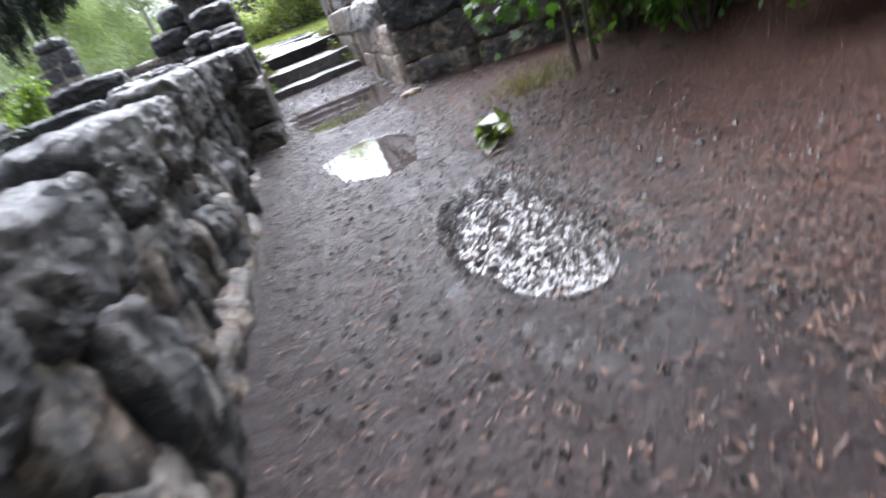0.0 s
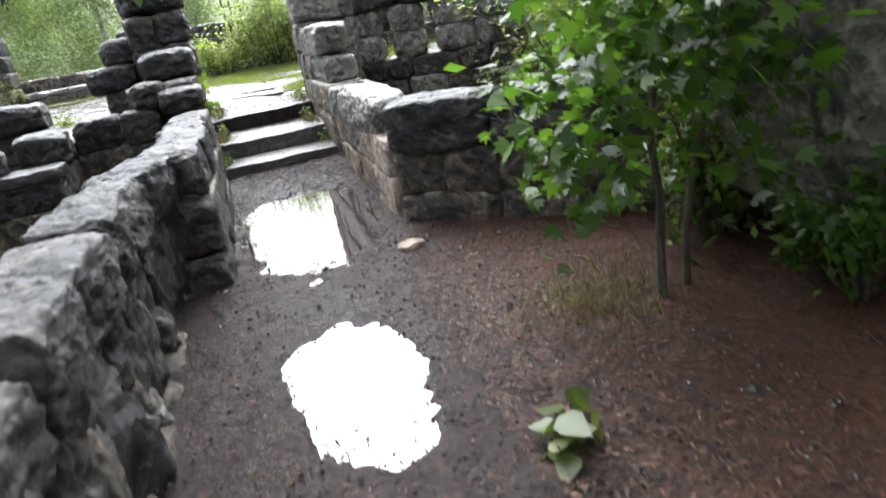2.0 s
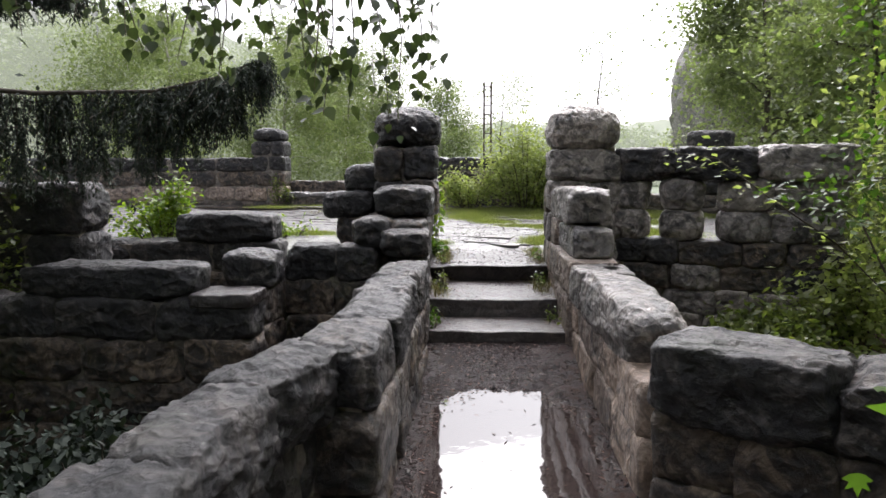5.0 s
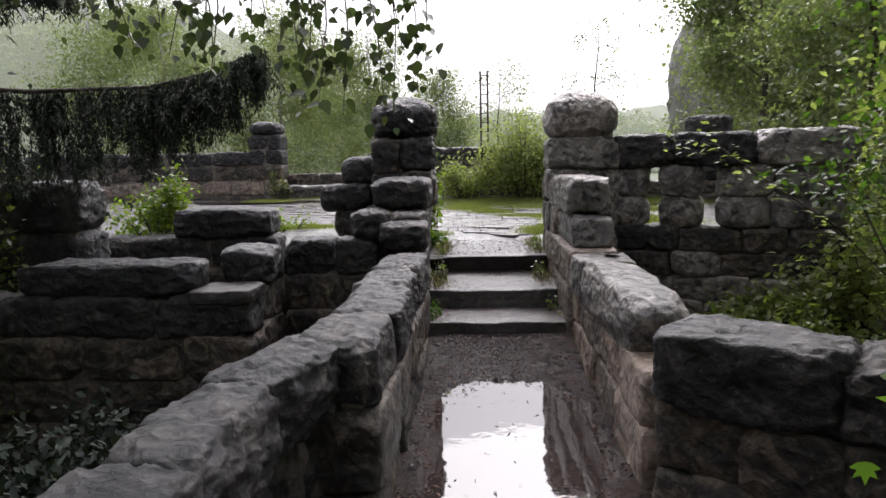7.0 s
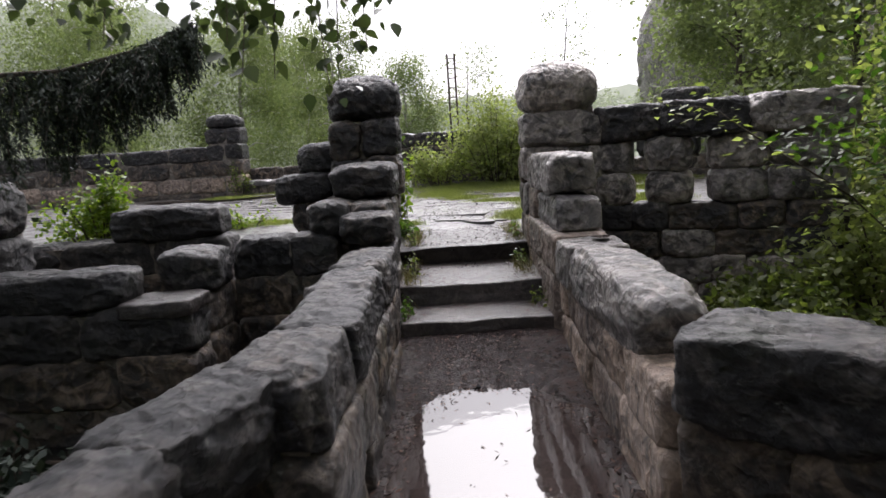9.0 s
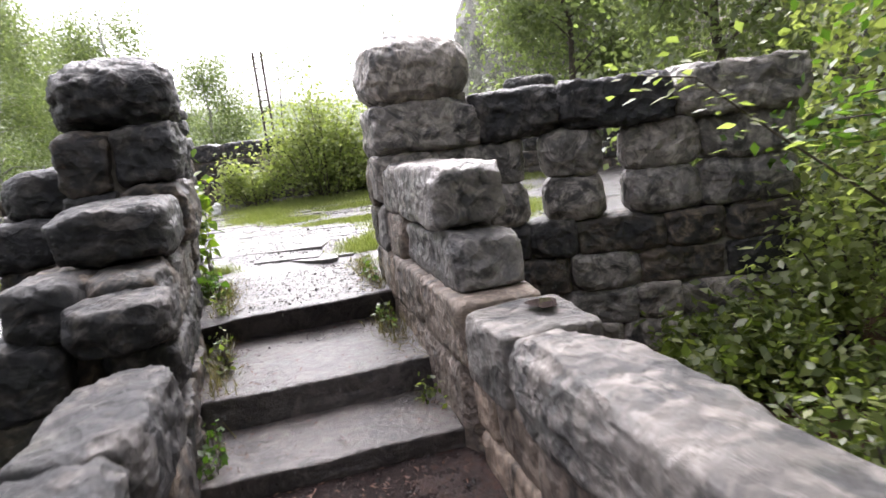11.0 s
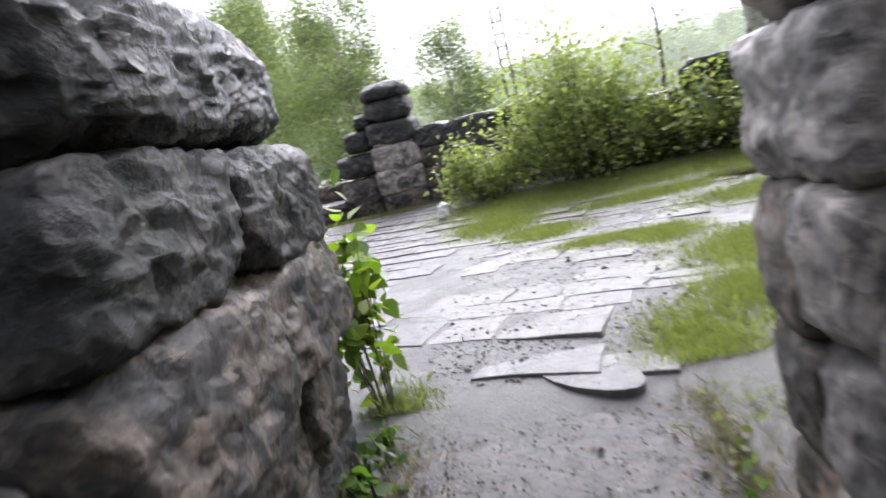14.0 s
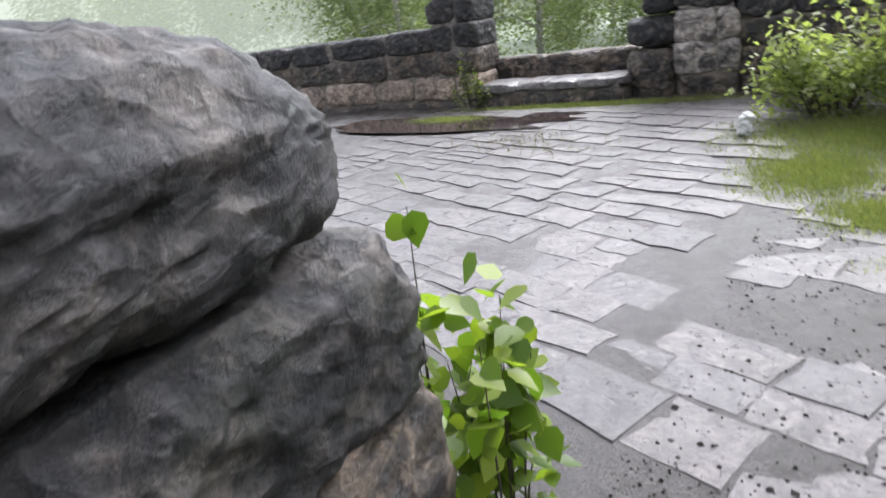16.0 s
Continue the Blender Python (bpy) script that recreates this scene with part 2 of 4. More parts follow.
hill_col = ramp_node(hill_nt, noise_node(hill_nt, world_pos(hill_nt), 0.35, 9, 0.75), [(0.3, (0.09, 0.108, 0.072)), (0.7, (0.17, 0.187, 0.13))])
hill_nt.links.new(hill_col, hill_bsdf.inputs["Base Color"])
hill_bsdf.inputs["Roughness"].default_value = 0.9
# the hillside glows too, in place of hazy air before it
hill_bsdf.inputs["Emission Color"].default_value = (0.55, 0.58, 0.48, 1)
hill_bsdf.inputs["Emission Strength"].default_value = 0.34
LEAF_BRIGHT = leaf_mat("bright_leaves", (0.036, 0.075, 0.014), (0.075, 0.135, 0.024), (0.125, 0.2, 0.04), 0.4, 0.5)
LEAF_LIME = leaf_mat("lime_leaves", (0.09, 0.15, 0.02), (0.17, 0.24, 0.03), (0.26, 0.31, 0.04), 0.35, 0.5)
LEAF_BUSH = leaf_mat("bush_leaves", (0.19, 0.215, 0.09), (0.27, 0.295, 0.135), (0.36, 0.37, 0.21), 0.4, 0.55)
LEAF_OLIVE = leaf_mat("olive_leaves", (0.07, 0.092, 0.028), (0.14, 0.17, 0.055), (0.24, 0.26, 0.09), 0.4, 0.5)
# darkness of leaves seen against bright sky is put into this colour
LEAF_DARK = leaf_mat("backlit_dark_leaves", (0.04, 0.055, 0.03), (0.06, 0.08, 0.042), (0.085, 0.105, 0.055), 0.35, 0.3)
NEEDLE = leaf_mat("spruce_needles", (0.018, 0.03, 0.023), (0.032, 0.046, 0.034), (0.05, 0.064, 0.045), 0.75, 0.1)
GRASS = leaf_mat("grass_blades", (0.15, 0.175, 0.055), (0.23, 0.25, 0.09), (0.32, 0.32, 0.15), 0.5, 0.4)
STRAW = leaf_mat("dry_grass", (0.09, 0.08, 0.035), (0.16, 0.13, 0.065), (0.25, 0.2, 0.11), 0.6, 0.3)
LITTER = leaf_mat("fallen_litter", (0.022, 0.011, 0.008), (0.065, 0.029, 0.018), (0.15, 0.068, 0.04), 0.75, 0.05)
PEBBLE = leaf_mat("wet_gravel", (0.014, 0.011, 0.011), (0.032, 0.025, 0.024), (0.075, 0.062, 0.058), 0.25, 0.0)


def bark_mat(name, a, bcol, c, scale):
    m, nt, b = nodes_of(name)
    p = world_pos(nt)
    n = noise_node(nt, p, scale, 7, 0.7, 0.8)
    nt.links.new(ramp_node(nt, n, [(0.3, a), (0.5, bcol), (0.75, c)]), b.inputs["Base Color"])
    b.inputs["Roughness"].default_value = 0.75
    bump_node(nt, n, 0.7, 0.02, b)
    return m


BARK = bark_mat("brown_bark", (0.03, 0.024, 0.018), (0.075, 0.06, 0.045), (0.13, 0.11, 0.085), 14)
BIRCH = bark_mat("birch_bark", (0.08, 0.075, 0.07), (0.42, 0.4, 0.37), (0.6, 0.58, 0.55), 9)
IRON = bark_mat("rusted_iron", (0.03, 0.022, 0.018), (0.07, 0.05, 0.04), (0.11, 0.08, 0.06), 20)


# ---- mesh helpers ----
def mesh_object(name, verts, faces, mat, parent=None, smooth=True, label="", category="", group="", kind="", at=None):
    me = bpy.data.meshes.new(name)
    me.from_pydata([tuple(v) for v in verts], [], faces)
    me.materials.append(mat)
    if smooth:
        me.polygons.foreach_set("use_smooth", [True] * len(me.polygons))
    ob = new(name, me)
    if at is not None:
        ob.matrix_basis = at
    if parent is not None:
        ob.parent = parent
    return tagged(ob, label, category, group, kind)


def empty_thing(name, at, label, category, group="", kind=""):
    ob = new(name)
    ob.location = at
    ob.empty_display_size = 0.1
    return tagged(ob, label, category, group, kind)


TEMPLATES = {}


def cube_grid(n):
    """A cube of n x n quads a face, its corners shared; coordinates -1 to 1."""
    if n in TEMPLATES:
        return TEMPLATES[n]
    index, verts, faces = {}, [], []

    def vid(p):
        if p not in index:
            index[p] = len(verts)
            verts.append([2 * c / n - 1 for c in p])
        return index[p]
    for axis in range(3):
        u, v = (axis + 1) % 3, (axis + 2) % 3
        for side in (0, n):
            for i in range(n):
                for j in range(n):
                    q = []
                    for a, b in ((i, j), (i + 1, j), (i + 1, j + 1), (i, j + 1)):
                        p = [0, 0, 0]
                        p[axis], p[u], p[v] = side, a, b
                        q.append(vid(tuple(p)))
                    faces.append(q if side else q[::-1])
    TEMPLATES[n] = np.array(verts), faces
    return TEMPLATES[n]


def stone_shape(dims, seed, n=9, k=7.0, amp=0.035, dome=0.0):
    """A rough-hewn block: rounded box, split off in flat facets, with bedding lines and pits."""
    base, faces = cube_grid(n)
    r = random.Random(seed)
    unit = base / np.power(np.sum(np.abs(base) ** k, axis=1), 1 / k)[:, None]
    off = Vector((r.uniform(-50, 50), r.uniform(-50, 50), r.uniform(-50, 50)))
    half = np.array(dims) / 2
    small = min(dims)
    tx, ty = r.uniform(-0.05, 0.05), r.uniform(-0.05, 0.05)
    p = unit * half
    if dome:
        s = 1 - dome * np.maximum(0.0, unit[:, 2]) ** 2
        p[:, 0] *= s
        p[:, 1] *= s
    p[:, 0] *= 1 + tx * unit[:, 2]
    p[:, 1] *= 1 + ty * unit[:, 2]
    for _ in range(14 if amp > 0.02 and dome < 0.3 else 5):
        q = np.array([r.gauss(0, 1), r.gauss(0, 1), r.gauss(0, 1)])
        nrm = q / half
        nrm /= np.linalg.norm(nrm)
        reach = p @ nrm
        past = np.maximum(0.0, reach - reach.max() * r.uniform(0.88, 0.98))
        p -= past[:, None] * nrm[None]
    out = []
    for q, c in zip(unit, p):
        v = Vector(c)
        x, y, z = v
        nrm = Vector((q[0] / half[0], q[1] / half[1], q[2] / half[2])).normalized()
        d = noise.noise(v * (1.3 / small * 0.5) + off) * small * 0.06
        d += (0.4 - abs(noise.noise(Vector((x * 4, y * 4, z * 8)) + off)) * 1.5) * amp * 0.6
        d += (0.3 - abs(noise.noise(v * 11 + off))) * amp * 0.65
        d += (0.3 - abs(noise.noise(Vector((x * 19, y * 19, z * 38)) + off))) * amp * 0.7
        out.append(v + nrm * d)
    return out, faces


def stone(name, parent, centre, dims, yaw, seed, mat, n=9, k=7.0, amp=0.03, dome=0.0, tilt=0.0, label=""):
    verts, faces = stone_shape(dims, seed, n, k, amp, dome)
    m = pose(*centre, tilt, 0, yaw)
    ob = mesh_object(name, verts, faces, mat, label=label, at=m)
    ob.parent = parent
    return ob


def box_core(name, p0, p1, thick, z0, z1, mat, label, category="wall"):
    """The mortar body of a wall, along a line; its stones are its children. World coordinates, unmoved."""
    d = Vector((p1[0] - p0[0], p1[1] - p0[1], 0))
    w = Vector((-d.y, d.x, 0)).normalized() * thick / 2
    a, b = Vector((*p0, 0)), Vector((*p1, 0))
    vs = [a - w, b - w, b + w, a + w]
    verts = [v + Vector((0, 0, z0)) for v in vs] + [v + Vector((0, 0, z1)) for v in vs]
    return mesh_object(name, verts, [(3, 2, 1, 0), (4, 5, 6, 7), (0, 1, 5, 4), (1, 2, 6, 5), (2, 3, 7, 6), (3, 0, 4, 7)], mat, smooth=False,
                       label=label, category=category, kind="structure")


def course(parent, p0, p1, thick, z0, z1, lens, seed, mat, n=8, amp=0.03, k=10.0, jitter=0.015, piece="block"):
    """One course of blocks from p0 to p1, each block through the whole thickness."""
    r = random.Random(seed)
    d = Vector((p1[0] - p0[0], p1[1] - p0[1]))
    total, yaw = d.length, math.degrees(math.atan2(d.y, d.x))
    d = d.normalized()
    s, i = 0.0, 0
    while s < total - 1e-4:
        step = r.uniform(*lens)
        if total - s - step < lens[0] * 0.6:
            step = total - s
        mid = s + step / 2
        side = r.uniform(-jitter, jitter)
        c = (p0[0] + d.x * mid - d.y * side, p0[1] + d.y * mid + d.x * side, (z0 + z1) / 2)
        m = mat if not isinstance(mat, (list, tuple)) else r.choice(mat)
        stone(piece, parent, c, (step + 0.012, thick + r.uniform(-0.02, 0.02), z1 - z0 + 0.012 + r.uniform(-0.008, 0.008)), yaw, seed * 97 + i, m, n, max(k, 9.0), amp)
        s, i = s + step, i + 1


def rough_wall(name, label, p0, p1, thick, zs, lens, seed, mats, n=8, amp=0.03, k=10.0):
    d = (Vector(p1) - Vector(p0)).normalized() * 0.06
    core = box_core(name, Vector(p0) + d, Vector(p1) - d, thick - 0.07, zs[0], zs[-1] - 0.03, MORTAR, label)
    for i in range(len(zs) - 1):
        course(core, p0, p1, thick, zs[i], zs[i + 1], lens, seed + i, mats[min(i, len(mats) - 1)], n, amp, k)
    return core


def tube(points, radii, sides=6):
    """A tapered tube along points."""
    verts, faces = [], []
    for i, (p, r) in enumerate(zip(points, radii)):
        p = Vector(p)
        t = (Vector(points[min(i + 1, len(points) - 1)]) - Vector(points[max(i - 1, 0)])).normalized()
        u = t.orthogonal().normalized()
        w = t.cross(u)
        for k in range(sides):
            a = 2 * math.pi * k / sides
            verts.append(p + (u * math.cos(a) + w * math.sin(a)) * r)
    for i in range(len(points) - 1):
        for k in range(sides):
            a, b = i * sides + k, i * sides + (k + 1) % sides
            faces.append((a, b, b + sides, a + sides))
    return verts, faces


def join(parts):
    verts, faces = [], []
    for v, f in parts:
        o = len(verts)
        verts += list(v)
        faces += [tuple(i + o for i in q) for q in f]
    return verts, faces


LEAF_DIAMOND = [(0, 0, 0), (0.3, 0.42, 0.05), (0, 1, 0), (-0.3, 0.42, 0.05)], [(0, 1, 2), (0, 2, 3)]
LEAF_ROUND = [(0, 0, 0), (0.34, 0.16, 0.05), (0.4, 0.45, 0.07), (0.2, 0.78, 0.03), (0, 1.05, 0), (-0.2, 0.78, 0.03), (-0.4, 0.45, 0.07), (-0.34, 0.16, 0.05)], [(0, 1, 2, 3, 4), (0, 4, 5, 6, 7)]
LEAF_LOBED = [(0, 0, 0), (0.3, 0.05, 0.03), (0.62, 0.3, 0.0), (0.33, 0.38, 0.05), (0.5, 0.75, 0.0), (0.17, 0.62, 0.04), (0, 1.08, 0),
              (-0.17, 0.62, 0.04), (-0.5, 0.75, 0.0), (-0.33, 0.38, 0.05), (-0.62, 0.3, 0.0), (-0.3, 0.05, 0.03)], [(0, 1, 2, 3), (0, 3, 4, 5), (0, 5, 6), (0, 6, 7), (0, 7, 8, 9), (0, 9, 10, 11)]
LEAF_STRIP = [(-0.5, 0, 0), (0.5, 0, 0), (0.08, 1, 0), (-0.08, 1, 0)], [(0, 1, 2, 3)]


def leaves(points, size, shape, rng, droop=0.3, spread=1.0, width=1.0):
    """Many small leaves at the given points, each turned its own way. Returns verts, faces."""
    base, faces = np.array(shape[0], float), shape[1]
    base = base * np.array([width, 1, 1])
    pts = np.asarray(points, float)
    n = len(pts)
    if n == 0:
        return [], []
    az = rng.uniform(0, 2 * np.pi, n)
    pitch = rng.normal(-droop, 0.55 * spread, n)
    roll = rng.normal(0, 0.7 * spread, n)
    s = size * rng.uniform(0.6, 1.3, n)
    fwd = np.stack([np.cos(az) * np.cos(pitch), np.sin(az) * np.cos(pitch), np.sin(pitch)], 1)
    side = np.stack([-np.sin(az), np.cos(az), np.zeros(n)], 1)
    up = np.cross(side, fwd) * -1
    side2 = side * np.cos(roll)[:, None] + up * np.sin(roll)[:, None]
    up2 = np.cross(fwd, side2)
    v = pts[:, None, :] + s[:, None, None] * (base[None, :, 0:1] * side2[:, None, :] + base[None, :, 1:2] * fwd[:, None, :] + base[None, :, 2:3] * up2[:, None, :])
    k = len(base)
    verts = v.reshape(-1, 3)
    out = [tuple(i + j * k for i in f) for j in range(n) for f in faces]
    return verts, out


def tree(name, base, height, spread, seed, label, mat, bark, count, size, first=0.25, trunk=0.1, lean=(0, 0), limbs=14, shape=LEAF_DIAMOND, droop=0.3, clump=0.32, group="", category="tree", west=-99):
    """A tree: tapered bent trunk, limbs, twigs, and clumps of leaves round the twigs with gaps between them."""
    r, rng = random.Random(seed), np.random.default_rng(seed)
    top = empty_thing(name, base, label, category, group)
    pts = [Vector((lean[0] * (i / 8) ** 1.3 + r.uniform(-1, 1) * 0.012 * height * (i > 0), lean[1] * (i / 8) ** 1.3 + r.uniform(-1, 1) * 0.012 * height * (i > 0), height * i / 8 - (0.08 if i == 0 else 0))) for i in range(9)]
    wood = [tube(pts, [trunk * (1 - 0.88 * i / 8) for i in range(9)], 8)]
    mesh_object("trunk", *wood[0], bark, top)
    twigs, tips = [], []
    for i in range(limbs):
        f = first + (1 - first) * (i + r.random()) / limbs
        j = min(7, int(f * 8))
        start = pts[j].lerp(pts[j + 1], f * 8 - j)
        az, reach = r.uniform(0, 2 * math.pi), spread * (1.05 - 0.6 * f) * r.uniform(0.6, 1.1)
        rise = reach * r.uniform(0.15, 0.75)
        line = [start + Vector((math.cos(az) * reach * u, math.sin(az) * reach * u, rise * u ** (0.8 if droop < 0.5 else 0.5) - droop * reach * u * u * 0.5)) for u in (0, 0.35, 0.7, 1)]
        twigs = []
        twigs.append(tube(line, [trunk * 0.32 * (1.1 - f * 0.6) * q for q in (1, 0.7, 0.4, 0.12)], 5))
        for _ in range(3):
            u = r.uniform(0.35, 0.95)
            s = line[1].lerp(line[3], u)
            e = s + Vector((r.uniform(-1, 1), r.uniform(-1, 1), r.uniform(-0.4, 0.6) - droop * 0.5)) * reach * 0.42
            twigs.append(tube([s, s.lerp(e, 0.5) + Vector((0, 0, 0.02)), e], [trunk * 0.1, trunk * 0.07, trunk * 0.03], 4))
            tips.append((s, e))
        tips.append((line[2], line[3]))
        mesh_object("limb", *join(twigs), bark, top)
    per = max(1, count // len(tips))
    cloud = []
    for s, e in tips:
        u = rng.uniform(0.2, 1.1, (per, 1))
        c = np.array(s)[None] * (1 - u) + np.array(e)[None] * u
        g = rng.normal(0, 1, (per, 3)) * clump * spread * np.array([0.5, 0.5, 0.4])
        g[:, 2] -= np.abs(rng.normal(0, droop * 0.4 * spread, per)) * 0.6
        cloud.append(c + g)
    cloud = np.concatenate(cloud)
    cloud = cloud[cloud[:, 0] > west]
    mesh_object("crown", *leaves(cloud, size, shape, rng, droop), mat, top)
    return top


# ---- ground ----
def smooth(a, b, x):
    t = min(1.0, max(0.0, (x - a) / (b - a)))
    return t * t * (3 - 2 * t)


PUDDLES = [  # centre x, y, radii, water level
    (0.06, 7.52, 0.54, 1.18, -0.17),
    (-0.04, 5.2, 0.29, 0.66, -0.214),
    (0.17, 3.35, 0.24, 0.6, -0.29),
]


def ground_height(x, y):
    z = -0.155 - 0.042 * min(7.0, max(0.0, 6.2 - y)) + 0.085 * smooth(8.2, 9.3, y)
    z += noise.noise(Vector((x * 1.1, y * 1.1, 3))) * 0.02 + noise.noise(Vector((x * 5, y * 5, 7))) * 0.008
    for cx, cy, rx, ry, lev in PUDDLES:
        d = math.hypot((x - cx) / rx, (y - cy) / ry) + 0.24 * noise.noise(Vector((x * 3.1, y * 3.1, cx * 9))) + 0.16 * noise.noise(Vector((x * 14, y * 14, cy)))
        w = 1 - smooth(0.55, 1.25, d)
        deep = 0.03 if cy > 4 else 0.004 + 0.012 * noise.noise(Vector((x * 16, y * 16, 1)))
        z = z * (1 - w) + (lev - deep) * w if w > 0 else z
        if 0.8 < d < 1.9:
            z = max(z, lev - 0.02 + 0.034 * smooth(0.8, 1.1, d) - 0.05 * smooth(1.25, 1.9, d))
    z += 0.3 * smooth(1.0, 3.4, x) * (1 - smooth(4.5, 6.2, y))
    z -= 0.95 * smooth(-1.0, -1.9, x) * (1 - smooth(14, 20, y))
    z -= 0.2 * smooth(1.0, 1.6, x) * smooth(6.4, 8.0, y)
    z += 0.7 * smooth(19, 24, y)
    return z


def ticks(*spans):
    out = []
    for a, b, step in spans:
        out += list(np.arange(a, b - 1e-6, step))
    return out + [spans[-1][1]]


gx = ticks((-160, -20, 20), (-20, -4, 1.0), (-4, -1.2, 0.2), (-1.2, 2.2, 0.05), (2.2, 4, 0.15), (4, 20, 1.0), (20, 160, 20))
gy = ticks((-120, -12, 18), (-12, 0, 0.8), (0, 9.6, 0.05), (9.6, 24, 0.4), (24, 40, 2), (40, 220, 20))
verts = [(x, y, ground_height(x, y)) for y in gy for x in gx]
nx = len(gx)
faces = [(j * nx + i, j * nx + i + 1, (j + 1) * nx + i + 1, (j + 1) * nx + i) for j in range(len(gy) - 1) for i in range(nx - 1)]
ground = mesh_object("ground", verts, faces, GROUND, label="wet brown earth path with fallen needles and gravel", category="ground", kind="structure")

for i, (cx, cy, rx, ry, lev) in enumerate(PUDDLES):
    n, wide = 40, 1.25 if i < 2 else 1.02
    ring = [(cx + rx * wide * math.cos(2 * math.pi * k / n), cy + ry * wide * math.sin(2 * math.pi * k / n), lev) for k in range(n)]
    mesh_object("puddle_water", [(cx, cy, lev)] + ring, [(0, k + 1, (k + 1) % n + 1) for k in range(n)], WATER if i < 2 else WATER_FILM, smooth=False,
                label="still rain puddle on the earth path", category="puddle", kind="structure")

# ---- steps up to the terrace ----
steps = empty_thing("steps", (0, 9.4, 0), "worn wet sandstone steps between the walls", "steps", kind="structure")


def step_slab(y0, y1, x0, x1, top, thick, seed, slope=0.0):
    v, f = stone_shape((x1 - x0, y1 - y0, thick), seed, 22, 40.0, 0.01)
    v = [p + Vector((0, 0, slope * p.y)) for p in v]
    ob = mesh_object("step", v, f, SLAB, at=pose((x0 + x1) / 2, (y0 + y1) / 2 - 9.4, top - thick / 2))
    ob.parent = steps


step_slab(9.42, 10.2, -0.56, 0.66, 0.028, 0.16, 301)
step_slab(9.99, 11.2, -0.6, 0.66, 0.195, 0.2, 302, 0.01)
step_slab(11.0, 12.5, -0.66, 0.62, 0.4, 0.22, 303, 0.04)

# ---- wall on the right of the passage ----
wall_r = box_core("wall_passage_east", (0.79, 7.05), (0.79, 11.4), 0.28, -0.3, 0.3, MORTAR, "low tan sandstone wall beside the steps")
course(wall_r, (0.785, 7.0), (0.785, 9.3), 0.35, -0.26, 0.1, (0.55, 0.8), 11, STONE_TAN, 12, 0.014, 14, 0.006)
course(wall_r, (0.785, 7.05), (0.785, 9.3), 0.34, 0.1, 0.36, (0.4, 0.7), 12, STONE_TAN, 12, 0.016, 12, 0.006)
course(wall_r, (0.785, 9.3), (0.79, 11.42), 0.39, -0.2, 0.34, (0.9, 1.3), 13, STONE_TAN, 18, 0.018, 16, 0.004)
course(wall_r, (0.785, 9.3), (0.79, 11.42), 0.38, 0.34, 0.62, (0.7, 1.1), 14, STONE_TAN, 16, 0.016, 14, 0.004)
stone("coping_block", wall_r, (0.79, 9.0, 0.485), (0.44, 0.42, 0.27), 90, 21, STONE_MID, 16, 14, 0.012)
stone("coping_block", wall_r, (0.765, 8.06, 0.485), (1.46, 0.36, 0.31), 90, 22, STONE_MID, 26, 8, 0.024, 0.16)
stone("block", wall_r, (0.81, 9.98, 0.745), (1.1, 0.32, 0.27), 90, 23, STONE_GREY, 18, 9, 0.025)
stone("block", wall_r, (0.8, 10.06, 1.045), (0.94, 0.36, 0.3), 90, 24, STONE_GREY, 18, 9, 0.028)
stone("block", wall_r, (0.79, 10.75, 1.04), (0.46, 0.34, 0.31), 90, 25, STONE_GREY, 12, 9, 0.028)
stone("block", wall_r, (0.79, 10.78, 0.76), (0.5, 0.34, 0.28), 90, 26, STONE_TAN, 12, 9, 0.02)

pier_r = box_core("pier_east", (0.68, 11.18), (1.26, 11.18), 0.4, -0.2, 1.6, MORTAR, "square sandstone gate pier with domed capstone", "pier")
for i, (z0, z1) in enumerate(((0.3, 0.62), (0.62, 0.92), (0.92, 1.25))):
    course(pier_r, (0.6, 11.08), (1.34, 11.08), 0.26, z0, z1, (0.3, 0.5), 31 + i, STONE_GREY, 10, 0.025)
    course(pier_r, (0.6, 11.3), (1.34, 11.3), 0.26, z0, z1, (0.3, 0.5), 41 + i, STONE_BASE, 10, 0.025)
stone("block", pier_r, (0.97, 11.2, 1.41), (0.74, 0.56, 0.33), 0, 45, STONE_GREY, 18, 9, 0.035)
stone("capstone", pier_r, (0.95, 11.2, 1.8), (0.74, 0.64, 0.52), 0, 46, STONE_GREY, 26, 3.4, 0.026, 0.58)

# balustrade wall that runs on from the pier
BA, BB = Vector((1.34, 11.12)), Vector((3.25, 10.35))


def along(s):
    p = BA.lerp(BB, s / (BB - BA).length)
    return p.x, p.y


BL = (BB - BA).length
BYAW = math.degrees(math.atan2(BB.y - BA.y, BB.x - BA.x))
bal = box_core("wall_balustrade_east", along(0), along(BL), 0.26, -0.6, 0.6, MORTAR, "dark rubble balustrade wall with narrow slots")
for i, (z0, z1) in enumerate(((-0.6, -0.32), (-0.32, -0.06), (-0.06, 0.18), (0.18, 0.42), (0.42, 0.66))):
    course(bal, along(0), along(BL), 0.36, z0, z1, (0.28, 0.6), 51 + i, (STONE_BASE, STONE_GREY) if i < 3 else (STONE, STONE_GREY, STONE_BASE), 10, 0.026)


def baluster(s0, s1, seed):
    """A pillar between slots: two blocks, the middle pinched."""
    for j, (z0, z1, w) in enumerate(((0.66, 0.96, 0.0), (0.96, 1.27, 0.0))):
        x, y = along((s0 + s1) / 2)
        stone("baluster_block", bal, (x, y, (z0 + z1) / 2), (s1 - s0 + 0.02, 0.34, z1 - z0 + 0.01), BYAW, seed + j, STONE_GREY, 12, 4.5, 0.03)


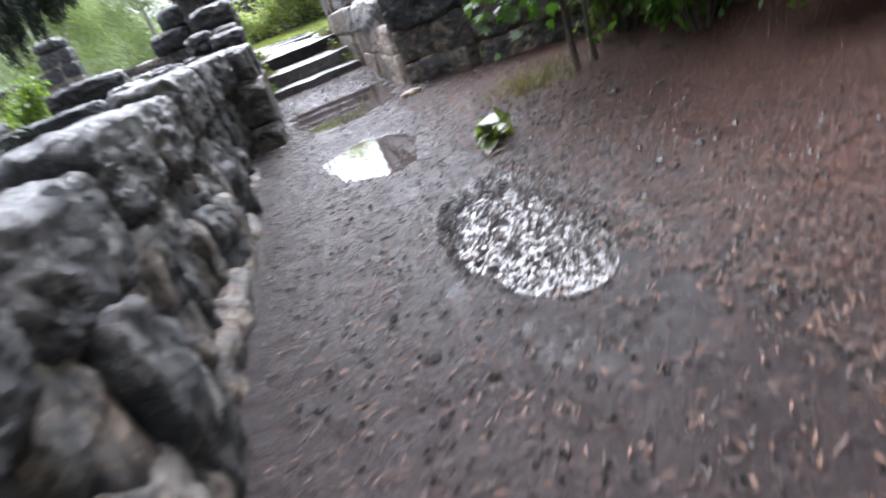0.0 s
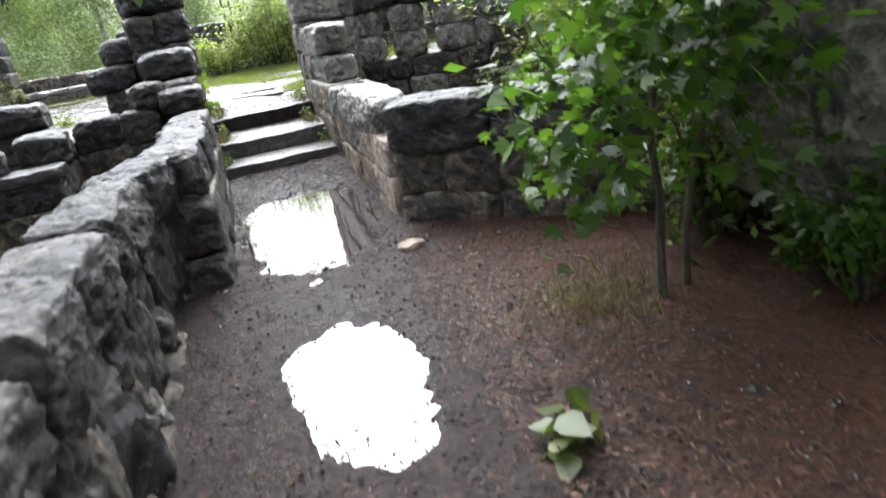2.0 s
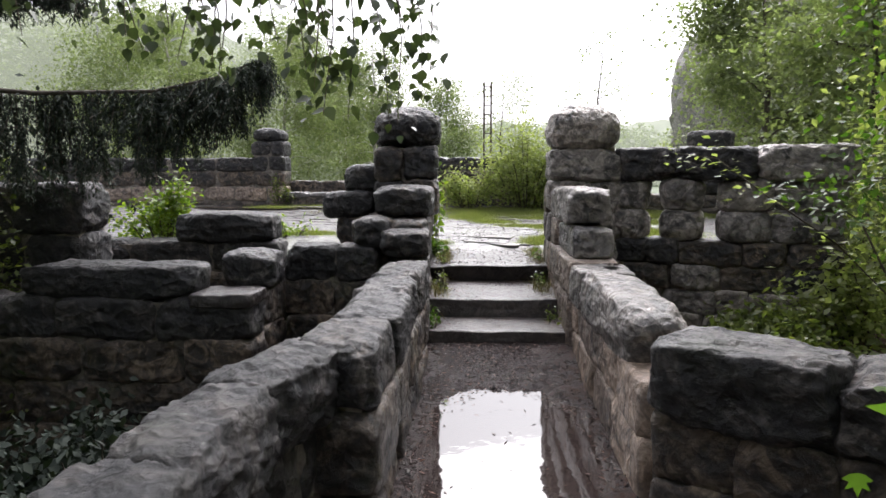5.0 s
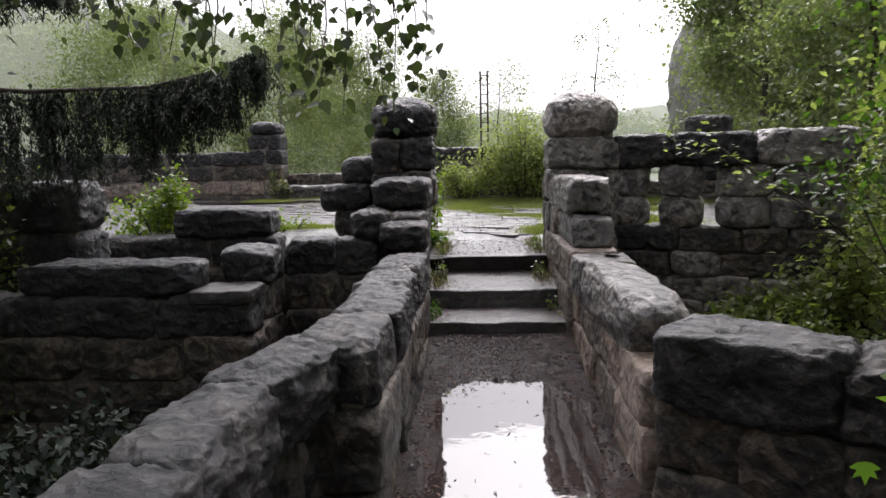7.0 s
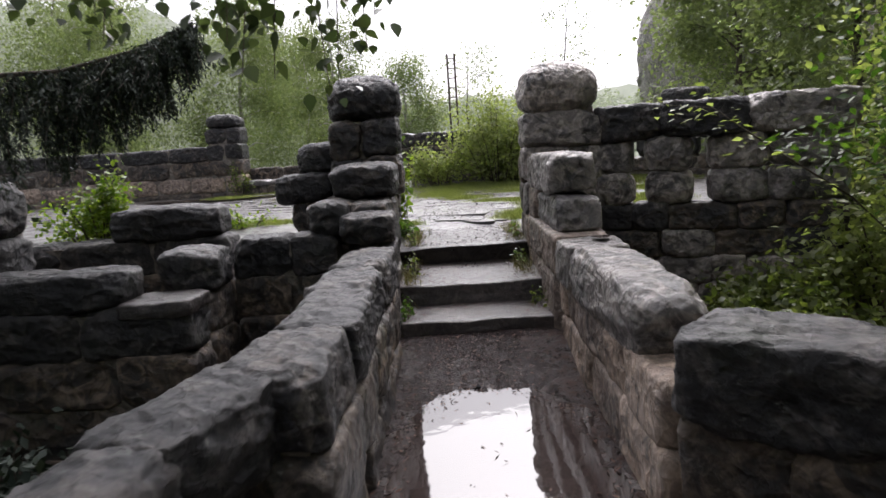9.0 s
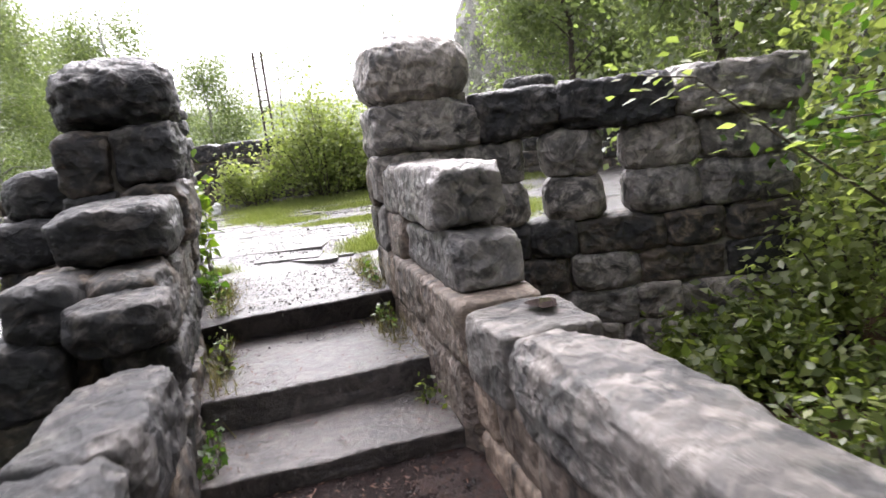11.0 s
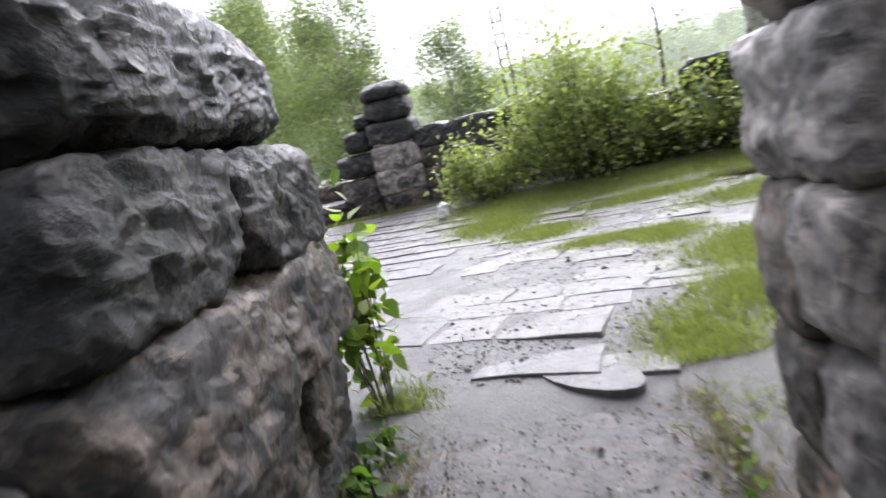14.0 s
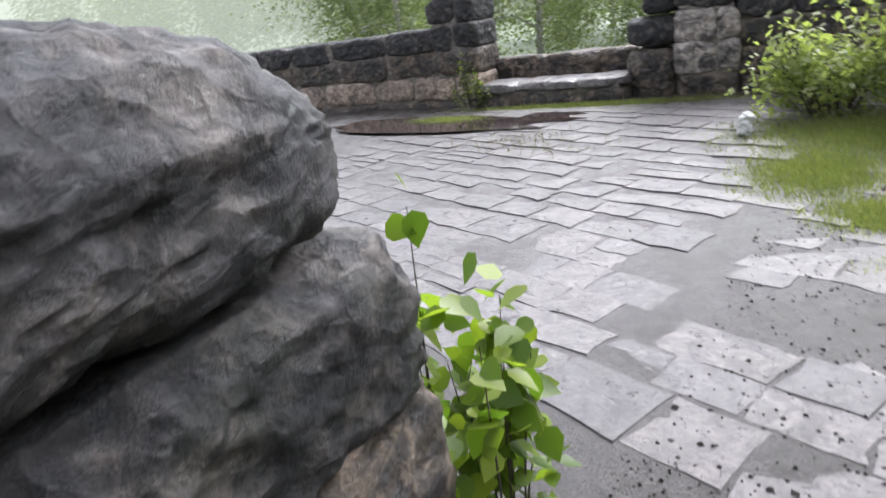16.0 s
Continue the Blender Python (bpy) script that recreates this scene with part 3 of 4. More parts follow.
baluster(-0.02, 0.3, 61)
baluster(0.44, 0.82, 63)
baluster(0.97, 1.45, 65)
baluster(1.45, BL, 67)
course(bal, along(-0.02), along(BL + 0.05), 0.42, 1.26, 1.57, (0.5, 0.8), 71, (STONE, STONE_GREY), 18, 0.05, 9)

# ---- front wall that turns off to the right ----
FW = [(0.71, 6.99), (1.25, 6.56), (1.83, 6.09), (2.55, 5.5)]
fw = box_core("wall_front_east", FW[0], FW[3], 0.24, -0.4, 0.34, MORTAR, "low mossy sandstone wall of big blocks")
for i in range(3):
    a, b = FW[i], FW[i + 1]
    course(fw, a, b, 0.38, -0.4, 0.02, (0.45, 0.8), 81 + i, STONE_BASE, 12, 0.03)
    course(fw, a, b, 0.33, 0.02, 0.3, (0.3, 0.55), 85 + i, STONE_BASE, 11, 0.028)
    L = math.hypot(b[0] - a[0], b[1] - a[1])
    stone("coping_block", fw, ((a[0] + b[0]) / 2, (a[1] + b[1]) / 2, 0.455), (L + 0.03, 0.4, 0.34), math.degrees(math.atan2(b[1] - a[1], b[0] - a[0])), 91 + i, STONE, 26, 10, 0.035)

# ---- wall on the left of the passage ----
lw = box_core("wall_passage_west", (-0.675, 9.25), (-0.675, 6.62), 0.2, -0.9, 0.5, MORTAR, "rough sandstone parapet of hewn blocks, wet top")
course(lw, (-0.69, 9.25), (-0.69, 6.52), 0.37, -0.5, 0.02, (0.5, 0.8), 101, STONE_BASE, 14, 0.026)
course(lw, (-0.68, 9.25), (-0.68, 6.56), 0.34, 0.02, 0.36, (0.4, 0.65), 102, STONE_BASE, 14, 0.026)
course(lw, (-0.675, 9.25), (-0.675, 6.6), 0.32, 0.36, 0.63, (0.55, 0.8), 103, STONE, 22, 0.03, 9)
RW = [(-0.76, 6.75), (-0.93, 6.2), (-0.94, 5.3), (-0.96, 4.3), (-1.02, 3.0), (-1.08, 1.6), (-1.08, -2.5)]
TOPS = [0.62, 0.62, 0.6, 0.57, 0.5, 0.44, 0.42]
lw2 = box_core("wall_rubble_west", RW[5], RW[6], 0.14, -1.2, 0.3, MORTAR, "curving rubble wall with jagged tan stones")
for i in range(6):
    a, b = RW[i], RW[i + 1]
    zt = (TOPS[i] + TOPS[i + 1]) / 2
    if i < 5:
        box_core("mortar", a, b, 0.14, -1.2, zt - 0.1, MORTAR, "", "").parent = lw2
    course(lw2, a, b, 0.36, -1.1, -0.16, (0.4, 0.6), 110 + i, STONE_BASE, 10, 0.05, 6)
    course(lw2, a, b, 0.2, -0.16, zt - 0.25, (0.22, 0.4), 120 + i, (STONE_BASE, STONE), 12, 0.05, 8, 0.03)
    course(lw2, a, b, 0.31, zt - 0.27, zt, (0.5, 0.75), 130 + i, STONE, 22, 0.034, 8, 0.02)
rr = random.Random(5)
for i in range(56):
    y = 1.2 + 5.1 * (i + rr.random()) / 56
    z = rr.uniform(-0.26, 0.2)
    s = rr.uniform(0.13, 0.3)
    face = -0.83 - 0.04 * smooth(4.6, 2.5, y) - 0.09 * smooth(-0.2, 0.3, z)
    stone("rubble_stone", lw2, (face - 0.04 + rr.uniform(-0.05, 0.03), y, z), (s * 0.6, s, s * rr.uniform(1.0, 1.9)), rr.uniform(-25, 25), 150 + i, rr.choice((STONE_BASE, STONE_MID, STONE_BASE, STONE)), 10, 5, 0.045, 0.35, rr.uniform(-35, 35))

# ---- left gate pier with stepped blocks ----
pier_l = box_core("pier_west", (-1.14, 11.3), (-0.7, 11.3), 1.2, -0.4, 1.58, MORTAR, "stepped sandstone gate pier with rough capstone", "pier")
for i, (z0, z1) in enumerate(((-0.1, 0.32), (0.32, 0.62), (0.62, 0.92))):
    course(pier_l, (-0.7, 9.6), (-0.85, 12.0), 0.32, z0, z1, (0.5, 0.8), 201 + i, (STONE_BASE, STONE, STONE_BASE)[i], 16, 0.032, 8)
    course(pier_l, (-1.05, 9.7), (-1.05, 11.9), 0.36, z0, z1, (0.5, 0.8), 207 + i, STONE_BASE, 10, 0.03)
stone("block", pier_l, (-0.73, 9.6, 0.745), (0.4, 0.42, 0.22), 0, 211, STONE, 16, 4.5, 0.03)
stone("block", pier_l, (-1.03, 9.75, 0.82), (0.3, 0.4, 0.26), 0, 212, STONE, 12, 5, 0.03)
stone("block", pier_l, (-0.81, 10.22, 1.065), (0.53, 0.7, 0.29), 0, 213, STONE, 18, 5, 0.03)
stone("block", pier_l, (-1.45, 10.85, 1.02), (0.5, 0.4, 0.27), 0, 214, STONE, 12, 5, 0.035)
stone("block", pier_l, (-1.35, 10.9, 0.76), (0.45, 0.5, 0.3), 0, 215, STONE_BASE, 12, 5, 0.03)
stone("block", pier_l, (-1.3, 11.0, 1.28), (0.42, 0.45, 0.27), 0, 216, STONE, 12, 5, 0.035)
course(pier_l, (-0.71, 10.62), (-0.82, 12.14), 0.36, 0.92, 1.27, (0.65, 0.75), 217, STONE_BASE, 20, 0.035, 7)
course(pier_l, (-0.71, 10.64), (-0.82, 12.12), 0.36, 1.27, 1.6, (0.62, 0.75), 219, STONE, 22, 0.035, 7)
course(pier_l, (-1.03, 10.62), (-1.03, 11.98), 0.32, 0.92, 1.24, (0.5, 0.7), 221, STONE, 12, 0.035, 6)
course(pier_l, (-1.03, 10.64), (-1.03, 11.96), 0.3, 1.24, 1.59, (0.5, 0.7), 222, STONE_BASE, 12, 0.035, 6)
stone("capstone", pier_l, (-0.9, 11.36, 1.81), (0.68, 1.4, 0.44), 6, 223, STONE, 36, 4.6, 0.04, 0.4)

# ---- stepped terrace walls on the left ----
tw = rough_wall("wall_terrace_low", "dark stepped terrace wall of coursed sandstone", (-4.2, 8.78), (-1.73, 8.78), 0.38, (-1.2, -0.85, -0.5, -0.18, 0.13, 0.43), (0.45, 0.8), 231, (STONE_BASE, STONE_BASE, STONE_BASE, STONE_BASE, STONE), 10)
stone("block", tw, (-2.78, 8.78, 0.545), (1.3, 0.36, 0.24), 0, 241, STONE, 20, 7, 0.03)
mesh_object('ledge_stone', *stone_shape((0.46, 0.4, 0.1), 243, 12, 9, 0.015), SLAB, at=pose(-1.95, 8.78, 0.42)).parent = tw
tw2 = rough_wall("wall_terrace_return", "short return of the terrace wall", (-1.9, 8.9), (-1.9, 9.5), 0.34, (-1.2, -0.8, -0.45, -0.1, 0.15, 0.42), (0.4, 0.6), 245, (STONE_BASE,), 10)
stone("block", tw2, (-1.93, 9.3, 0.56), (0.42, 0.5, 0.29), 8, 251, STONE, 14, 6, 0.03)
tw3 = rough_wall("wall_terrace_middle", "coursed sandstone terrace wall beside the pier", (-1.75, 9.68), (-0.98, 9.68), 0.36, (-1.2, -0.8, -0.45, -0.15, 0.13, 0.42, 0.71), (0.4, 0.65), 255, (STONE_BASE, STONE_BASE, STONE_BASE, STONE_BASE, STONE_BASE, STONE), 12)
tw4 = rough_wall("wall_terrace_back", "upper terrace wall of dark blocks", (-4.4, 10.58), (-2.1, 10.58), 0.4, (-0.9, -0.4, 0.0, 0.35, 0.66), (0.5, 0.9), 265, (STONE_BASE, STONE_BASE, STONE_BASE, STONE), 10)
stone("block", tw4, (-2.63, 10.58, 0.8), (0.98, 0.42, 0.28), 0, 271, STONE, 18, 7, 0.03)
tw5 = rough_wall("wall_terrace_end", "tall dark wall stub under the spruce", (-4.6, 9.6), (-3.4, 9.6), 0.45, (-1.2, -0.6, -0.1, 0.4, 0.82, 1.24), (0.5, 0.7), 275, (STONE_BASE, STONE_BASE, STONE_BASE, STONE, STONE), 10)

# ---- terrace ----


def terrace_height(x, y):
    return 0.45 - 0.12 * (1 - smooth(11.5, 12.35, y)) * smooth(-0.85, -0.7, x) + 0.05 * smooth(12.2, 13, y) + 0.16 * smooth(14.5, 19, y) + noise.noise(Vector((x, y, 2))) * 0.012


tx, ty = ticks((-13, 8, 0.14)), ticks((9.8, 24, 0.14))
tv = [(x, y, terrace_height(x, y)) for y in ty for x in tx]
nx = len(tx)


def on_terrace(x, y):
    if x > 1.0:
        return y > 11.6 - 0.42 * (x - 1.0) * (x < 3.3) and y > 10.8
    if x > -0.75:
        return y > 11.45
    return y > 9.8 and (x > -2.0 or y > 10.65) and x > -13


tf = [(j * nx + i, j * nx + i + 1, (j + 1) * nx + i + 1, (j + 1) * nx + i) for j in range(len(ty) - 1) for i in range(nx - 1) if on_terrace(tx[i], ty[j])]
terrace = mesh_object("floor_terrace", tv, tf, MUD, label="muddy wet terrace floor between flagstones", category="floor", kind="structure")

# flat pools on the terrace
for cx, cy, rx, ry in ((-4.6, 18.1, 1.9, 0.55), (2.6, 16.4, 0.7, 0.35)):
    lev = terrace_height(cx, cy) + 0.012
    ring = [(cx + rx * math.cos(a) * (1 + 0.6 * noise.noise(Vector((math.cos(a) * 2, math.sin(a) * 2, cx)))), cy + ry * math.sin(a) * (1 + 0.2 * noise.noise(Vector((math.cos(a) * 2, math.sin(a) * 2, cy)))), lev) for a in np.linspace(0, 2 * math.pi, 36, endpoint=False)]
    mesh_object("puddle_terrace", [(cx, cy, lev)] + ring, [(0, k + 1, (k + 1) % 36 + 1) for k in range(36)], WATER, smooth=False, label="shallow rain pool on the terrace", category="puddle", kind="structure")

# flagstones: rows of uneven slabs
paving = empty_thing("paving_terrace", (0, 13, 0.5), "uneven wet flagstones of the terrace", "paving", kind="structure")


def flag_shape(w, d, r):
    n = 3
    ring = []
    for (ax, ay), (bx, by) in (((-1, -1), (1, -1)), ((1, -1), (1, 1)), ((1, 1), (-1, 1)), ((-1, 1), (-1, -1))):
        for k in range(n):
            f = k / n
            ring.append(((ax + (bx - ax) * f) * w / 2 + r.uniform(-1, 1) * 0.02, (ay + (by - ay) * f) * d / 2 + r.uniform(-1, 1) * 0.02))
    m = len(ring)
    v = [(x * 0.985, y * 0.985, 0.012 + r.uniform(-0.001, 0.001)) for x, y in ring] + [(x, y, 0.007) for x, y in ring] + [(x, y, -0.03) for x, y in ring] + [(0, 0, 0.012)]
    f = [(3 * m, k, (k + 1) % m) for k in range(m)] + [(m * a + k, m * (a + 1) + k, m * (a + 1) + (k + 1) % m, m * a + (k + 1) % m) for a in (0, 1) for k in range(m)]
    return v, f


fr = random.Random(77)
GRASS_SPOTS = [(0.66, 12.45, 0.26, 0.45), (0.12, 15.5, 0.35, 0.3), (-0.3, 16.3, 0.45, 0.5), (0.5, 14.75, 0.35, 0.16), (0.95, 14.55, 0.3, 0.3), (1.35, 13.7, 0.45, 0.5), (1.0, 12.95, 0.25, 0.35), (2.2, 13.5, 0.6, 0.8),
               (0.3, 17.3, 1.1, 0.7), (1.7, 17.3, 1.3, 0.55), (3.1, 16.9, 1.2, 0.7), (1.2, 16.2, 0.7, 0.25), (2.3, 15.4, 0.9, 0.4), (-0.62, 12.25, 0.16, 0.3), (-4.7, 18.3, 0.5, 0.14), (-2.8, 13.2, 0.7, 0.3), (-3.5, 12.1, 0.6, 0.3), (-2.9, 18.9, 1.6, 0.12)]


def in_grass(x, y, grow=1.0):
    return any(((x - a) / (c * grow)) ** 2 + ((y - b) / (d * grow)) ** 2 < 1 for a, b, c, d in GRASS_SPOTS)


def add_flag(cx, cy, w, d, turn, near):
    v, f = flag_shape(w - 0.01, d - 0.01, fr)
    m = pose(cx, cy, terrace_height(cx, cy) + fr.uniform(-0.013, -0.005), fr.uniform(-0.4, 0.4), fr.uniform(-0.4, 0.4), turn)
    if near:
        mesh_object("flagstone", v, f, FLAG, smooth=False, at=Matrix.Translation((0, -13, -0.5)) @ m).parent = paving
    else:
        flags_rest.append(([m @ Vector(q) for q in v], f))


flags_rest = []
PTURN = -18
lay = Matrix.Translation((-0.03, 12.42, 0)) @ pose(0, 0, 0, 0, 0, PTURN)
v0, made = 0.0, 0
while v0 < 8.6:
    d = fr.uniform(0.24, 0.42)
    u0 = -7.0 + fr.uniform(0, 0.3)
    while u0 < 5.0:
        w = fr.uniform(0.26, 0.62)
        parts = [(v0, d)] if fr.random() > 0.2 else [(v0, d * 0.5), (v0 + d * 0.5, d * 0.5)]
        for pv, pd in parts:
            q = lay @ Vector((u0 + w / 2, pv + pd / 2, 0))
            cx, cy = q.x, q.y
            gone = 0.06 + 0.4 * smooth(0.5, 1.6, cx) + 0.5 * smooth(0.35, 0.6, noise.noise(Vector((cx * 0.9, cy * 0.9, 5))))
            if cy > 19.0 or cy < 12.3 or cx > 3 or cx < -5.2 or in_grass(cx, cy, 0.9) or fr.random() < gone:
                continue
            if (u0 + w / 2 < -0.05 and pv < 0.32) or (cx < -0.7 and cy < 12.5) or (cx > 0.55 and cy < 12.6):
                continue
            near = -3.6 < cx and cy < 17.4 and made < 300
            made += near
            add_flag(cx, cy, w, pd, PTURN + fr.uniform(-2.5, 2.5), near)
        u0 += w
    v0 += d
rest = mesh_object("flagstones_far", *join(flags_rest), FLAG, smooth=False, kind="stuff", label="far wet flagstones of the terrace", category="paving")
# the broken half-round slab at the edge of the paving
cres = [(0.17 - 0.2 * math.cos(a) + 0.05 * math.sin(a), 12.4 - 0.23 * math.sin(a) ** 0.8 + 0.1 * math.cos(a)) for a in np.linspace(0, math.pi, 11)]
cv = [(x, y, 0.462) for x, y in cres] + [(x, y, 0.42) for x, y in cres]
mesh_object("broken_flagstone", [(x, yy - 13, z - 0.5) for x, yy, z in cv], [tuple(range(11))] + [(k + 1, k, k + 11, k + 12) for k in range(10)] + [(0, 10, 21, 11)], FLAG, paving, smooth=False)

# ---- far parapets ----
fp1 = rough_wall("wall_far_west", "far terrace parapet of pale sandstone blocks", (-13.0, 19.3), (-5.4, 19.6), 0.45, (0.3, 0.75, 1.1, 1.45, 1.76), (0.6, 1.1), 401, (STONE_BASE, STONE_TAN, STONE_BASE, STONE), 7)
pf1 = rough_wall("pier_far_west", "far parapet pier with rounded capstone", (-5.45, 19.6), (-4.7, 19.6), 0.7, (0.3, 0.75, 1.1, 1.45, 1.8, 2.15), (0.3, 0.5), 411, (STONE_BASE, STONE_TAN, STONE_BASE, STONE), 8)
stone("capstone", pf1, (-5.08, 19.6, 2.3), (0.76, 0.72, 0.32), 4, 419, STONE, 12, 3.5, 0.03, 0.3)
pf2 = rough_wall("pier_far_north", "far gate pier of stacked sandstone blocks", (-2.05, 19.6), (-1.35, 19.6), 0.7, (0.5, 0.9, 1.25, 1.6, 1.95), (0.35, 0.7), 421, (STONE_BASE, STONE_GREY, STONE_GREY, STONE), 9)
stone("block", pf2, (-1.7, 19.6, 2.12), (0.68, 0.68, 0.32), 0, 427, STONE, 12, 5, 0.03)
stone("capstone", pf2, (-1.7, 19.6, 2.38), (0.72, 0.72, 0.26), 0, 429, STONE, 12, 3.5, 0.03, 0.3)
stone("block", pf2, (-2.25, 19.6, 1.75), (0.4, 0.5, 0.3), 0, 430, STONE, 9, 5, 0.03)
stone("block", pf2, (-2.35, 19.6, 1.4), (0.6, 0.5, 0.35), 0, 431, STONE, 9, 5, 0.03)
stone("block", pf2, (-2.35, 19.6, 0.88), (0.62, 0.6, 0.66), 0, 432, STONE_BASE, 9, 5, 0.03)
stone("block", pf2, (-2.1, 19.6, 2.02), (0.3, 0.4, 0.22), 0, 433, STONE, 8, 5, 0.03)
fp2 = rough_wall("wall_far_north", "far terrace parapet beside the bush", (-1.35, 19.55), (0.9, 19.1), 0.45, (0.5, 0.85, 1.15, 1.45, 1.75), (0.45, 0.8), 441, (STONE_BASE, STONE_BASE, STONE_BASE, STONE), 8)
fp2b = rough_wall("wall_far_corner", "far terrace parapet hidden behind the bush", (0.9, 19.1), (2.3, 18.42), 0.42, (0.45, 0.85, 1.15, 1.45), (0.45, 0.8), 447, (STONE_BASE,), 8)
fp3 = rough_wall("wall_far_east", "far terrace balustrade with slots", (2.3, 18.3), (7.5, 15.2), 0.45, (0.4, 0.7, 0.95), (0.5, 0.8), 451, (STONE_BASE,), 8)
for i in range(9):
    f = (i + 0.5) / 9
    stone("baluster_block", fp3, (2.3 + 5.2 * f, 18.3 - 3.1 * f, 1.2), (0.44, 0.42, 0.5), -31, 460 + i, STONE, 8, 4.5, 0.04)
course(fp3, (2.2, 18.36), (7.6, 15.14), 0.5, 1.45, 1.72, (0.7, 1.1), 471, STONE, 9, 0.04)
stone("block", fp3, (4.3, 17.1, 1.95), (0.8, 0.6, 0.45), -31, 480, STONE, 10, 5, 0.04)
bench = rough_wall("wall_threshold", "low slab threshold between the far piers", (-4.7, 19.35), (-2.6, 19.35), 0.6, (0.4, 0.84, 0.95), (0.4, 0.7), 491, (STONE_BASE, FLAG), 7)
sill = rough_wall("wall_threshold_back", "mossy back sill behind the threshold", (-4.75, 19.95), (-2.55, 19.95), 0.35, (0.4, 0.85, 1.22), (0.6, 0.9), 495, (STONE_BASE, STONE_BASE), 7)

cap_pool = [(0.86 + 0.055 * math.cos(a) * (1 + 0.25 * math.sin(3 * a)), 9.02 + 0.09 * math.sin(a) * (1 + 0.2 * math.cos(2 * a)), 0.643) for a in np.linspace(0, 2 * math.pi, 24, endpoint=False)]
mesh_object('puddle_coping', cap_pool, [tuple(range(24))], WATER, smooth=False, label='small rain pool on the coping block', category='puddle', kind='structure')

# ---- boulder on the right of the path ----
bv, bf = stone_shape((2.4, 2.6, 2.2), 501, 30, 3.2, 0.09)
mesh_object("boulder", bv, bf, ROCK, label="big dark mossy boulder beside the path", category="boulder", at=pose(3.05, 4.7, 0.72, 0, 0, 20))
bv, bf = stone_shape((1.8, 1.6, 1.5), 502, 20, 3.2, 0.08)
mesh_object("boulder", bv, bf, ROCK, label="dark mossy boulder behind the low wall", category="boulder", at=pose(3.9, 2.4, 0.4, 0, 0, 50))

# ---- cliff behind the trees ----
bv, bf = stone_shape((11, 12, 9.5), 511, 30, 3.4, 0.35)
mesh_object("cliff", bv, bf, ROCK, label="weathered sandstone cliff behind the trees", category="cliff", kind="structure", at=pose(13.6, 31, 3.6))
bv, bf = stone_shape((5, 7, 6), 512, 24, 3.4, 0.3)
mesh_object("cliff", bv, bf, ROCK, label="weathered sandstone crag behind the trees", category="cliff", kind="structure", at=pose(9.6, 14.5, 1.6))

# ---- iron ladder beyond the terrace ----
ladder = empty_thing("iron_ladder", (0.15, 28.8, 0.4), "tall rusted iron ladder rising behind the bush", "ladder")
for s in (-0.13, 0.13):
    mesh_object("rail", *tube([(s, 0, 0), (s, 0, 4.4)], [0.035, 0.035], 6), IRON, ladder)
for k in range(12):
    mesh_object("rung", *tube([(-0.13, 0, 0.5 + 0.34 * k), (0.13, 0, 0.5 + 0.34 * k)], [0.018, 0.018], 5), IRON, ladder)

# ---- trees and shrubs ----
for i, (x, y, h, sp, n, sz) in enumerate(((-3.4, 24.5, 5.0, 1.7, 18000, 0.075), (-6.5, 25, 5.6, 2.1, 28000, 0.075), (-9.5, 24, 6.0, 2.4, 28000, 0.08), (-5.4, 30, 5.6, 2.2, 20000, 0.085), (-12.5, 27, 7, 3.0, 26000, 0.09),
                                        (-1.8, 34, 5.0, 2.2, 18000, 0.095), (-8, 34, 8.0, 3.4, 28000, 0.105))):
    tree("birch_tree", (x, y, 0.4), h, sp, 600 + i, "slender birch with a pale trunk and thin crown", LEAF_HAZED, BIRCH, n, sz, 0.12, 0.09, (0.3 * math.sin(i * 2.1), 0.2), 20, droop=0.7, group="birches behind the terrace")
for i, (x, y, h, sp, n, sz) in enumerate(((3.8, 27, 5.6, 1.6, 700, 0.1), (0.8, 36, 5.5, 2.2, 1600, 0.12))):
    tree("sapling_tree", (x, y, 0.4), h, sp, 640 + i, "thin young tree with a sparse crown", LEAF_HAZED, BARK, n, sz, 0.35, 0.06, (0.2, 0), 12, droop=0.2)
for i, (x, y, h, sp, n, sz) in enumerate(((6.4, 19.5, 6.0, 2.2, 16000, 0.12), (8.6, 22, 7.5, 3.0, 16000, 0.14), (5.6, 13.8, 5.0, 1.9, 16000, 0.1), (7.0, 11.0, 6.5, 2.4, 16000, 0.1), (4.9, 9.9, 4.8, 1.5, 13000, 0.08), (5.6, 7.6, 6, 2.0, 13000, 0.085))):
    tree("woodland_tree", (x, y, -0.3 if y < 15 else 0.3), h, sp, 660 + i, "leafy broadleaf tree below the cliff", LEAF_HAZED if y > 13 else LEAF_BUSH if i % 2 == 0 else LEAF_OLIVE, BARK, n, sz, 0.12, 0.1, (-0.3, 0.1), 22, droop=0.3, group="trees on the east side")
tree("rowan_sapling", (2.75, 7.5, -0.3), 3.6, 1.15, 690, "rowan sapling with yellow-green leaves by the wall", LEAF_OLIVE, BARK, 2600, 0.07, 0.2, 0.035, (-0.1, -0.1), 16, droop=0.4)
tree("rowan_sapling", (3.3, 8.9, -0.3), 4.2, 1.2, 691, "slender rowan in front of the balustrade", LEAF_BRIGHT, BARK, 2600, 0.07, 0.25, 0.04, (-0.3, 0.1), 16, droop=0.4)
tree("maple_sapling", (1.28, 5.0, -0.2), 1.75, 0.85, 700, "young maple with bright lobed leaves", LEAF_BRIGHT, BARK, 1500, 0.08, 0.18, 0.022, (0.12, 0.1), 13, LEAF_LOBED, 0.25, 0.4, west=-0.5)
